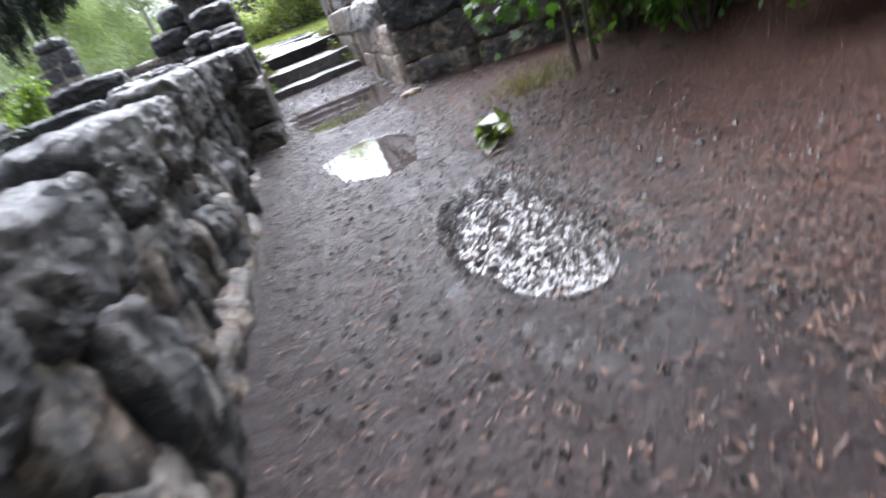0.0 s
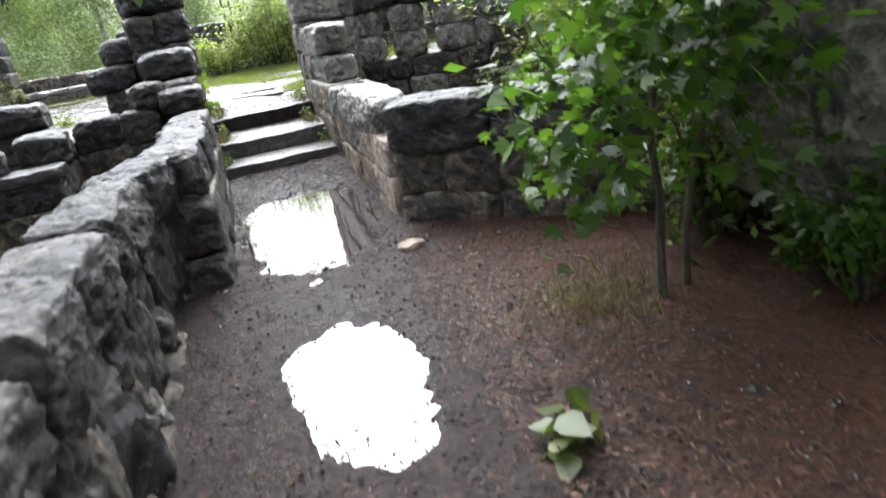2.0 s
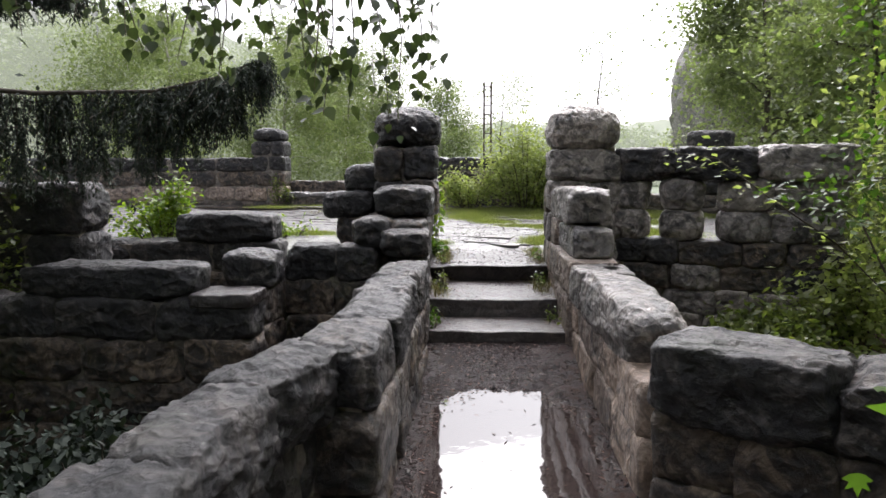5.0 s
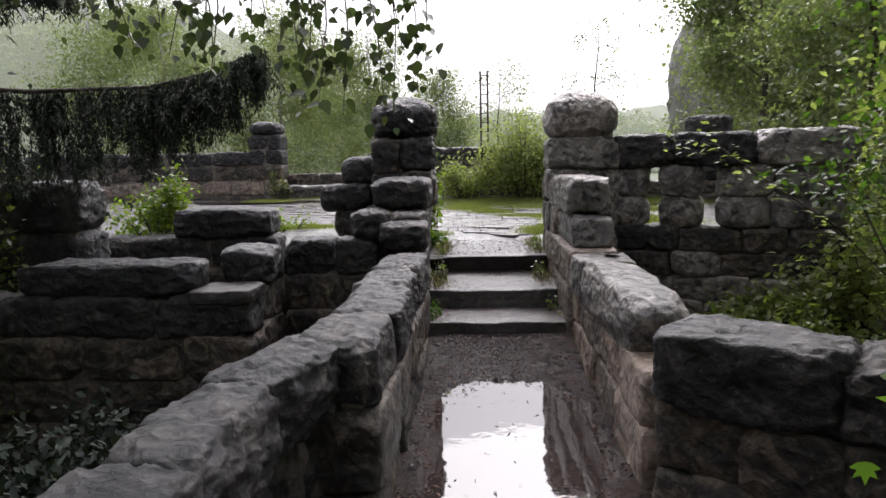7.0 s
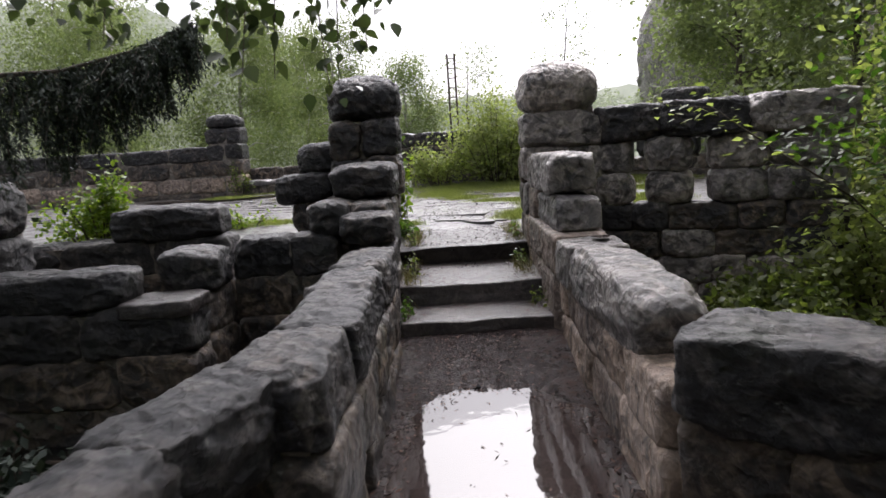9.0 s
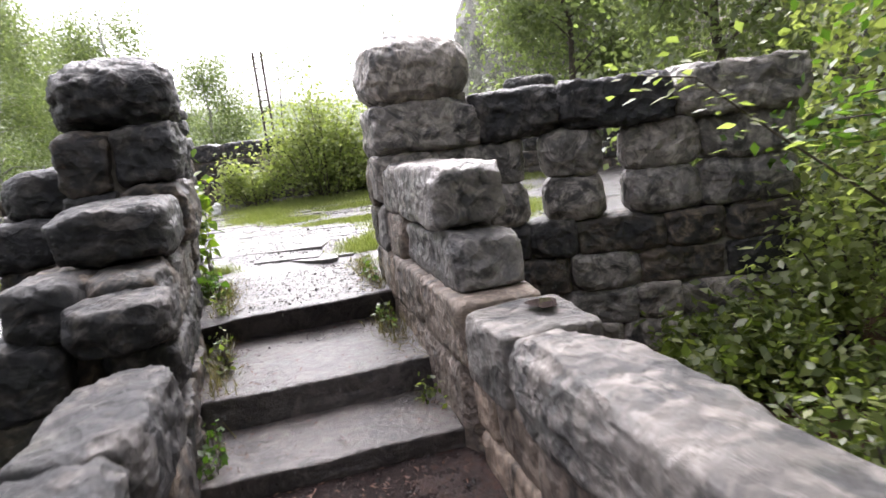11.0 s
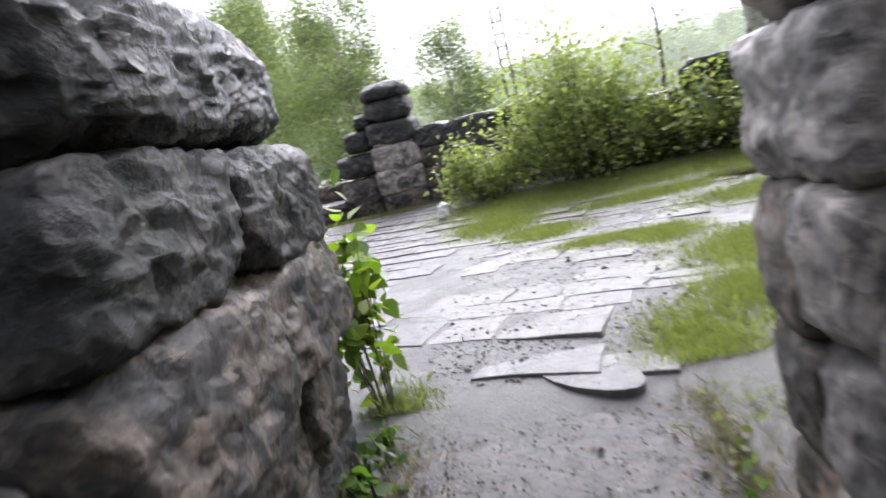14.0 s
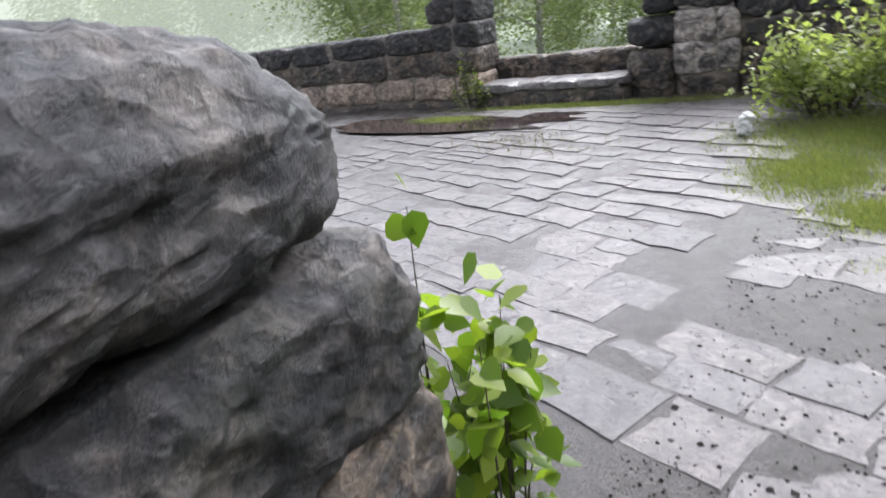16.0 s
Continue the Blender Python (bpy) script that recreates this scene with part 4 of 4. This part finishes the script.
tree("maple_sapling", (1.42, 5.02, -0.2), 1.9, 0.6, 701, "young maple stem beside its twin", LEAF_BRIGHT, BARK, 600, 0.08, 0.3, 0.018, (0.25, -0.1), 10, LEAF_LOBED, 0.25, 0.4)


def shrub(name, at, rx, ry, rz, count, size, mat, seed, label, shape=LEAF_DIAMOND, stems=14, droop=0.1, category="bush", thick=0.012):
    """A low shrub: stems fanning from the base, leaves thick outside, uneven outline."""
    r, rng = random.Random(seed), np.random.default_rng(seed)
    top = empty_thing(name, at, label, category)
    wood, tips = [], []
    for i in range(stems):
        a, u = r.uniform(0, 2 * math.pi), r.uniform(0.2, 1.0)
        e = Vector((math.cos(a) * rx * u, math.sin(a) * ry * u, rz * r.uniform(0.5, 1.18) * (1.1 - 0.5 * u * u)))
        s = Vector((math.cos(a) * rx * u * 0.25, math.sin(a) * ry * u * 0.25, -0.05))
        wood.append(tube([s, s.lerp(e, 0.5) + Vector((0, 0, 0.12 * rz)), e], [thick, thick * 0.75, thick * 0.33], 4))
        tips += [(s.lerp(e, 0.45) + Vector((0, 0, 0.1 * rz)), e)]
    for w in wood:
        mesh_object("stem", *w, BARK, top)
    per = max(1, count // stems)
    cloud = []
    for s, e in tips:
        u = rng.uniform(0, 1.05, (per, 1))
        cloud.append(np.array(s)[None] * (1 - u) + np.array(e)[None] * u + rng.normal(0, 0.13, (per, 3)) * np.array([rx, ry, rz]) * 1.1)
    cloud = np.concatenate(cloud)
    cloud[:, 2] = np.abs(cloud[:, 2])
    mesh_object("foliage", *leaves(cloud, size, shape, rng, droop), mat, top)
    return top


shrub("bush", (0.85, 18.0, 0.58), 1.5, 0.8, 1.6, 8500, 0.075, LEAF_BUSH, 720, "broad light-green bush before the far parapet", stems=40)
shrub("bush", (1.2, 18.2, 0.58), 1.4, 0.6, 0.55, 5000, 0.07, LEAF_BUSH, 735, "dark green growth at the foot of the far parapet", stems=36)
shrub("bush", (-0.35, 18.1, 0.6), 0.8, 0.6, 0.8, 2200, 0.08, LEAF_BUSH, 728, "low light-green bush before the far parapet", stems=20)
shrub("bush", (2.3, 17.9, 0.6), 0.9, 0.7, 0.95, 2600, 0.08, LEAF_BUSH, 729, "spreading light-green bush by the far balustrade", stems=22)
shrub("bush", (-3.5, 11.0, 0.5), 0.5, 0.4, 0.62, 2400, 0.06, LEAF_LIME, 721, "yellow-green bush behind the terrace wall", stems=16)
shrub("bush", (-2.75, 12.9, 0.45), 0.5, 0.3, 0.3, 300, 0.06, LEAF_LIME, 722, "small yellow-green plants on the terrace", stems=10)
shrub("fern_bush", (2.1, 8.6, -0.38), 0.9, 0.8, 0.45, 2600, 0.06, LEAF_OLIVE, 723, "low green undergrowth beside the passage wall", stems=26)
shrub("fern_bush", (3.0, 7.2, -0.3), 0.9, 0.9, 0.9, 2600, 0.07, LEAF_OLIVE, 724, "dense green undergrowth by the front wall", stems=26)
for i, (x, y, rx, rz) in enumerate(((3.4, 9.9, 0.9, 0.9), (4.3, 8.6, 1.0, 1.3), (4.6, 10.8, 1.1, 1.5), (5.6, 9.2, 1.3, 1.9), (6.2, 11.8, 1.3, 2.0), (4.2, 12.0, 0.9, 1.2), (3.9, 7.0, 1.0, 1.2), (2.5, 9.7, 0.7, 0.45))):
    shrub("fern_bush", (x, y, -0.35), rx, rx, rz, 3200, 0.075, (LEAF_OLIVE, LEAF_BUSH)[i % 3 == 0], 760 + i, "dense wet undergrowth below the balustrade", stems=24)
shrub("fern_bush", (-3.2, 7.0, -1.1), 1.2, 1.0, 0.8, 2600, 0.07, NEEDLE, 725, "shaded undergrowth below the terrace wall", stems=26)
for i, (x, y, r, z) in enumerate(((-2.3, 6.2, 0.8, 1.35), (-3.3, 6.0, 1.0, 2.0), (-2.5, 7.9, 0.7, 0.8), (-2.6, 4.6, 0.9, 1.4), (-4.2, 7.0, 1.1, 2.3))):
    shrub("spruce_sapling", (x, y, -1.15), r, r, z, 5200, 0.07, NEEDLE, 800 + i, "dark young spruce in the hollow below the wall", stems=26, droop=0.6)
shrub("fern_bush", (-4.3, 8.4, -1.0), 0.9, 0.5, 1.7, 2200, 0.07, LEAF_OLIVE, 726, "shaded shrub under the spruce", stems=22)
shrub("fern_bush", (-4.3, 9.0, -1.0), 0.7, 0.4, 2.0, 4200, 0.06, LEAF_OLIVE, 736, "shaded green shrub before the dark wall stub", stems=26)
shrub("fern_bush", (-5.6, 10.6, 0.2), 0.9, 0.6, 1.7, 4200, 0.07, LEAF_OLIVE, 737, "shaded green shrub behind the dark wall stub", stems=26)
shrub("bush", (-4.75, 19.1, 0.65), 0.4, 0.3, 0.6, 400, 0.06, LEAF_OLIVE, 727, "small bush at the far pier", stems=10)
shrub("lime_sapling", (-0.66, 12.36, 0.46), 0.22, 0.28, 0.8, 280, 0.08, LEAF_LIME, 730, "lime-green linden shoots at the pier foot", LEAF_ROUND, 12, 0.5, "plant", 0.004)
shrub("lime_sapling", (-0.95, 12.45, 0.46), 0.2, 0.2, 0.85, 90, 0.085, LEAF_LIME, 734, "lime-green linden shoots behind the pier", LEAF_ROUND, 8, 0.5, "plant", 0.004)
shrub("leafy_weed", (-0.6, 11.75, 0.36), 0.12, 0.3, 0.22, 90, 0.06, LEAF_BRIGHT, 731, "green weeds at the pier foot", LEAF_ROUND, 8, 0.3, "plant")
shrub("leafy_weed", (0.47, 4.38, -0.25), 0.13, 0.13, 0.12, 26, 0.1, LEAF_OLIVE, 732, "pale green seedling on the path", LEAF_ROUND, 6, 0.2, "plant")
shrub("leafy_weed", (-0.5, 10.6, 0.19), 0.1, 0.4, 0.12, 60, 0.045, LEAF_OLIVE, 733, "withered weeds along the step edge", LEAF_DIAMOND, 10, 0.2, "plant")


for i, (x, y, z, ry) in enumerate(((0.5, 11.6, 0.4, 0.3), (0.5, 10.7, 0.2, 0.35), (-0.52, 11.2, 0.38, 0.3), (-0.5, 9.75, 0.03, 0.3), (0.52, 9.8, 0.03, 0.15), (-0.6, 12.0, 0.42, 0.2), (0.5, 10.9, 0.2, 0.3), (0.52, 11.3, 0.39, 0.25), (-0.5, 10.9, 0.2, 0.3), (-0.5, 9.5, 0.03, 0.2))):
    shrub("leafy_weed", (x, y, z), 0.07, ry, 0.13, 46, 0.04, (LEAF_OLIVE, LEAF_BRIGHT)[i % 2], 780 + i, "small wet weeds in the joint beside the steps", LEAF_DIAMOND, 8, 0.2, "plant", 0.003)
for i, (x, y, rx, rz) in enumerate(((2.2, 5.6, 0.5, 0.5), (2.3, 3.6, 0.45, 0.35), (3.3, 3.3, 0.6, 0.9), (2.6, 5.9, 0.6, 1.2))):
    shrub("fern_bush", (x, y, ground_height(x, y)), rx, rx, rz, 1500, 0.06, LEAF_OLIVE, 790 + i, "shaded green undergrowth at the boulder foot", stems=16)
for i, (x, y, z, rx, rz) in enumerate(((1.85, 5.35, -0.1, 0.35, 0.6), (1.8, 4.5, -0.1, 0.3, 0.4), (2.0, 3.6, -0.05, 0.4, 0.45), (2.6, 4.3, 1.45, 0.7, 0.5), (2.5, 5.2, 1.4, 0.6, 0.5), (3.3, 4.0, 1.6, 0.8, 0.6))):
    shrub("fern_bush", (x, y, z), rx, rx, rz, 1300, 0.06, (LEAF_OLIVE, LEAF_BRIGHT)[i % 2], 840 + i, "wet green ferns growing on and round the boulder", stems=16, droop=0.5)

# mostly unseen canopy added round the start of the path, darkening walls facing it
for i, (x, y, h, sp) in enumerate(((4.2, 1.5, 6.5, 3.0), (3.2, -2.5, 7.5, 3.2), (-0.5, -4.5, 8.0, 3.4), (-4.5, -1.5, 7.5, 3.2), (-4.8, 3.0, 7.0, 2.6), (5.5, 4.6, 7.0, 2.8), (0.8, -8.0, 9.0, 4.0))):
    tree("woodland_tree", (x, y, -0.3 if x > 0 else -1.2), h, sp, 680 + i, "dense broadleaf tree added to shade the path", LEAF_OLIVE, BARK, 6000, 0.19, 0.3, 0.16, (0.2, 0.1), 22, droop=0.3, group="trees round the path")


# ---- spruce bough and birch twigs that hang into view ----
def bough(at, line, drop, seed):
    r, rng = random.Random(seed), np.random.default_rng(seed)
    top = empty_thing("spruce_bough", at, "dark spruce bough with drooping twigs", "branch")
    mesh_object("branch", *tube(line, [0.03 * (1 - 0.85 * i / (len(line) - 1)) for i in range(len(line))], 6), BARK, top)
    cloud, twigs = [], []
    for i in range(320):
        f = r.random() * (len(line) - 1.001)
        j = int(f)
        s = Vector(line[j]).lerp(Vector(line[j + 1]), f - j)
        ln = drop * r.uniform(0.25, 1.0) * (1 - 0.65 * f / (len(line) - 1))
        e = s + Vector((r.uniform(-0.08, 0.12), r.uniform(-0.35, 0.35), -ln))
        twigs.append(tube([s, s.lerp(e, 0.5) + Vector((0, 0, -0.05)), e], [0.006, 0.005, 0.003], 3))
        n = int(210 * ln / 0.5)
        u = rng.uniform(0.02, 1.0, (n, 1))
        cloud.append(np.array(s)[None] * (1 - u) + np.array(e)[None] * u + rng.normal(0, 0.02, (n, 3)))
    mesh_object("twigwork", *join(twigs), BARK, top, kind="stuff")
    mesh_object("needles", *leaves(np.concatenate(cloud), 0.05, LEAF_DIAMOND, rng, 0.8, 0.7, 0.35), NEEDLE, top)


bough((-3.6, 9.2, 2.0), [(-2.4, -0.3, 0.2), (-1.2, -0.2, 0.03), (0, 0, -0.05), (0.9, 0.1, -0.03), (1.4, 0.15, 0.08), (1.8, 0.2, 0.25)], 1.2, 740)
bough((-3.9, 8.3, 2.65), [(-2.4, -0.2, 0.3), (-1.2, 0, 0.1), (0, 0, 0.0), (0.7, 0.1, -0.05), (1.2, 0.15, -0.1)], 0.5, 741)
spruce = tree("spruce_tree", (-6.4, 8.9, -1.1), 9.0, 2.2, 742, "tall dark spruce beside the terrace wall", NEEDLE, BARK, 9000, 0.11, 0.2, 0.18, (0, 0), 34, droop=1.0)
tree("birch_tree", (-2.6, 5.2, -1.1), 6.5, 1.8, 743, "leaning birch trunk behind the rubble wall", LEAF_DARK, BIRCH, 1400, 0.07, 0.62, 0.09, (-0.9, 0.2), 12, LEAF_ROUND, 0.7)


def hanging(at, strands, seed):
    r, rng = random.Random(seed), np.random.default_rng(seed)
    top = empty_thing("birch_twigs", at, "drooping birch twigs overhead, wet leaves coloured dark as if backlit", "branch")
    wood, cloud = [], []
    for x, y, ln, z0 in strands:
        s = Vector((x, y, z0))
        e = s + Vector((r.uniform(-0.06, 0.16), r.uniform(-0.1, 0.1), -ln))
        wood.append(tube([s, s.lerp(e, 0.5) + Vector((0.03, 0, 0)), e], [0.005, 0.004, 0.002], 4))
        n = max(4, int(46 * ln))
        u = rng.uniform(0, 1.0, (n, 1))
        cloud.append(np.array(s)[None] * (1 - u) + np.array(e)[None] * u + rng.normal(0, 0.055, (n, 3)))
    wood.append(tube([(-2.6, 0, 0.55), (-1.2, 0, 0.55), (0, 0, 0.5), (0.75, 0, 0.35)], [0.02, 0.015, 0.01, 0.004], 5))
    mesh_object("twigwork", *join(wood), BARK, top, kind="stuff")
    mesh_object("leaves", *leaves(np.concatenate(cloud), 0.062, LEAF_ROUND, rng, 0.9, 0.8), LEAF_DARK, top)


hr = random.Random(3)
hanging((-1.1, 7.4, 1.85), [(-1.5 + 2.2 * k / 30, hr.uniform(-0.2, 0.2), hr.uniform(0.15, 0.5) + 0.35 * smooth(10, 24, k), 0.55) for k in range(31)], 750)

# ---- twigs that reach in front of the walls ----
def spray(name, at, line, count, size, mat, seed, label):
    """A bare bent twig with paired leaflets along it."""
    rng = np.random.default_rng(seed)
    top = empty_thing(name, at, label, "branch")
    mesh_object("twig", *tube(line, [0.011 * (1 - 0.8 * i / (len(line) - 1)) for i in range(len(line))], 5), BARK, top)
    f = rng.uniform(0.25, 1, count) * (len(line) - 1.001)
    pts = [np.array(Vector(line[int(q)]).lerp(Vector(line[int(q) + 1]), q - int(q))) + rng.normal(0, 0.05, 3) for q in f]
    mesh_object("foliage", *leaves(pts, size, LEAF_DIAMOND, rng, 0.1, 0.5, 0.8), mat, top)


spray("rowan_branch", (2.95, 8.95, -0.3), [(0, 0, 0), (-0.1, 0, 0.7), (-0.5, 0.02, 1.1), (-1.0, 0.05, 1.45), (-1.35, 0.08, 1.72), (-1.65, 0.1, 1.76)], 90, 0.075, LEAF_BUSH, 771, "arching rowan branch before the balustrade")
spray("rowan_branch", (2.7, 8.6, -0.3), [(0, 0, 0), (-0.05, 0, 0.8), (-0.3, 0.02, 1.3), (-0.65, 0.05, 1.5), (-0.9, 0.08, 1.5)], 110, 0.075, LEAF_BRIGHT, 772, "thin rowan branch with green leaflets")
spray("ash_twig", (1.28, 4.98, -0.2), [(0, 0, 0), (0, 0.02, 0.7), (-0.15, 0.12, 0.98), (-0.38, 0.2, 1.06), (-0.62, 0.26, 1.04)], 26, 0.11, LEAF_BRIGHT, 773, "ash twig with long green leaflets over the path")

# ---- distant woods ----
def wood_top(az):
    """Height of the far tree line, by bearing in degrees."""
    return 8.5 + 13.0 * smooth(-6, -27, az) + 8.0 * smooth(24, 34, az)


rng = np.random.default_rng(9)
cloud = []
for i in range(230):
    az = math.radians(rng.uniform(-64, 46) if i < 200 else rng.choice((-1, 1)) * rng.uniform(50, 120))
    far = 62 + rng.uniform(0, 28)
    x, y = far * math.sin(az), 10 + far * math.cos(az)
    h = (wood_top(math.degrees(az)) * rng.uniform(0.72, 1.08)) * far / 85
    n = 2300 if i < 200 else 700
    u = rng.normal(0, 1, (n, 3))
    u /= np.linalg.norm(u, axis=1)[:, None]
    lump = 1 + 0.3 * np.sin(u[:, :1] * 7 + i) * np.sin(u[:, 2:] * 6 + i)
    cloud.append(np.array([x, y, h * 0.52]) + u * np.array([3.4, 3.0, h * 0.5]) * rng.uniform(0.6, 1.0, (n, 1)) * lump)
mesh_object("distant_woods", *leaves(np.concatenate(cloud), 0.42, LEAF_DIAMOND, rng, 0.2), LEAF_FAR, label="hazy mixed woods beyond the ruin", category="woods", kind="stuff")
hill_v, hill_f = [], []
for i in range(241):
    az = -120 + i
    h = wood_top(az) * 1.18 + 1.6 * noise.noise(Vector((az * 0.35, 0, 0))) + 1.2 * noise.noise(Vector((az * 1.3, 4, 0)))
    for far, z in ((94, -3), (98, h * 0.6), (104, h)):
        hill_v.append((far * math.sin(math.radians(az)), 10 + far * math.cos(math.radians(az)), z))
    if i:
        o = 3 * i
        hill_f += [(o - 3, o, o + 1, o - 2), (o - 2, o + 1, o + 2, o - 1)]
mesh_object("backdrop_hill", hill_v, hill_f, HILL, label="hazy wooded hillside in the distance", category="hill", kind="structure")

# ---- grass, litter and gravel ----
def step_top(x, y):
    return 0.03 if y < 9.99 else 0.2 if y < 11.02 else 0.405 + 0.04 * (y - 11.75) if y < 12.48 else terrace_height(x, y)


rng = np.random.default_rng(21)
pts = []
for a, b, c, d in GRASS_SPOTS:
    n = int(48000 * c * d)
    u = rng.normal(0, 0.5, (n, 2))
    u = u[(u ** 2).sum(1) < 2.4]
    for q in u:
        x, yy = a + q[0] * c, b + q[1] * d
        pts.append((x, yy, (terrace_height(x, yy) if yy > 12.3 else 0.4) - 0.005))
mesh_object("grass", *leaves(pts, 0.042, LEAF_STRIP, rng, -0.8, 1.0, 0.17), GRASS, label="short wet grass tufts between flagstones", category="grass", kind="stuff")
pts = []
for cx, cy, rx, ry, n in ((1.05, 5.15, 0.3, 0.3, 800), (-2.9, 17.1, 0.9, 0.5, 500), (-1.6, 19.0, 0.8, 0.25, 500), (2.0, 4.0, 0.5, 0.5, 120), (-0.5, 11.4, 0.1, 0.7, 420), (0.53, 11.6, 0.1, 0.6, 620), (0.5, 10.7, 0.1, 0.5, 360), (-0.5, 10.4, 0.08, 0.6, 260)):
    for q in rng.normal(0, 0.5, (n, 2)):
        x, yy = cx + q[0] * rx, cy + q[1] * ry
        pts.append((x, yy, (step_top(x, yy) if yy > 9.6 else ground_height(x, yy)) - 0.005))
mesh_object("dry_grass", *leaves(pts, 0.085, LEAF_STRIP, rng, -0.8, 1.0, 0.06), STRAW, label="pale dry grass tufts", category="grass", kind="stuff")
pts = []
for _ in range(26000):
    x, yy = rng.uniform(-0.75, 3.2), rng.uniform(0.6, 9.4)
    if any(math.hypot((x - cx) / rx, (yy - cy) / ry) < 0.8 for cx, cy, rx, ry, lev in PUDDLES[:2]) and rng.random() > 0.05:
        continue
    z = ground_height(x, yy) + 0.004
    for cx, cy, rx, ry, lev in PUDDLES:
        if math.hypot((x - cx) / rx, (yy - cy) / ry) < 1.2:
            z = max(z, lev + 0.003)
    pts.append((x, yy, z))
for _ in range(12000):
    x, yy = abs(rng.normal(0, 0.9)) + 0.35, rng.uniform(1.0, 6.2)
    pts.append((x, yy, ground_height(x, yy) + 0.006))
for _ in range(1500):
    side = rng.random()
    x = rng.normal(-0.5, 0.12) if side < 0.4 else rng.normal(0.52, 0.1) if side < 0.75 else rng.uniform(-0.5, 0.55)
    yy = rng.uniform(9.5, 12.4)
    if -0.6 < x < 0.6:
        pts.append((x, yy, 0.036 if yy < 9.99 else 0.204 if yy < 11.02 else 0.412 + 0.04 * (yy - 11.75)))
mesh_object("leaf_litter", *leaves(pts, 0.032, LEAF_DIAMOND, rng, 0.0, 0.4, 0.42), LITTER, label="fallen needles and leaf scraps on wet earth", category="litter", kind="stuff")


def pebbles(count, region, size, seed, height):
    r, g = random.Random(seed), np.random.default_rng(seed)
    base = np.array([(1, 0, 0), (-1, 0, 0), (0, 1, 0), (0, -1, 0), (0, 0, 0.7), (0, 0, -0.7)], float)
    fc = [(0, 2, 4), (2, 1, 4), (1, 3, 4), (3, 0, 4), (2, 0, 5), (1, 2, 5), (3, 1, 5), (0, 3, 5)]
    vs, fs = [], []
    for i in range(count):
        x, yy = r.uniform(region[0], region[1]), r.uniform(region[2], region[3])
        z = height(x, yy)
        s = size * r.uniform(0.4, 1.4) * (2.2 if r.random() < 0.02 else 1)
        a = r.uniform(0, 6.3)
        rot = np.array([[math.cos(a), -math.sin(a), 0], [math.sin(a), math.cos(a), 0], [0, 0, 1]])
        b = (base * g.uniform(0.6, 1.2, (6, 3)) * s) @ rot.T + np.array([x, yy, z + s * 0.25])
        o = len(vs)
        vs += list(b)
        fs += [tuple(k + o for k in q) for q in fc]
    return vs, fs


mesh_object("gravel", *pebbles(6000, (-0.72, 1.3, 0.8, 9.4), 0.009, 31, ground_height), PEBBLE, smooth=False, label="wet dark gravel on the path", category="gravel", kind="stuff")


mesh_object("gravel_pool", *pebbles(6500, (-0.2, 0.54, 2.5, 4.2), 0.008, 34, lambda x, y: max(ground_height(x, y), -0.291) - 0.06 * smooth(0.7, 0.95, math.hypot((x - 0.17) / 0.34, (y - 3.35) / 0.8))), PEBBLE, smooth=False, label="wet gravel standing out of a shallow pool", category="gravel", kind="stuff")
mesh_object("flat_stone", *stone_shape((0.15, 0.11, 0.04), 520, 6, 5, 0.012), STONE_TAN, label="small pale flat stone on the wet path", category="stone", at=pose(0.5, 6.3, ground_height(0.5, 6.3) + 0.012, 0, 0, 25))
# small white object of unknown kind, built as a crumpled lump
mesh_object("paper_scrap", *stone_shape((0.11, 0.07, 0.2), 521, 7, 2.5, 0.05), WHITE_OBJECT, smooth=False, label="small crumpled white object on the wet terrace", category="litter", at=pose(-0.93, 17.3, terrace_height(-0.93, 17.3) + 0.09, 0, 12, 20))


mesh_object("gravel_steps", *pebbles(2200, (-0.56, 0.56, 10.7, 13.0), 0.006, 33, step_top), PEBBLE, smooth=False, label="wet grit on the upper step", category="gravel", kind="stuff")
mesh_object("gravel_terrace", *pebbles(1300, (-0.5, 1.2, 12.4, 16), 0.009, 32, terrace_height), PEBBLE, smooth=False, label="wet grit between flagstones", category="gravel", kind="stuff")
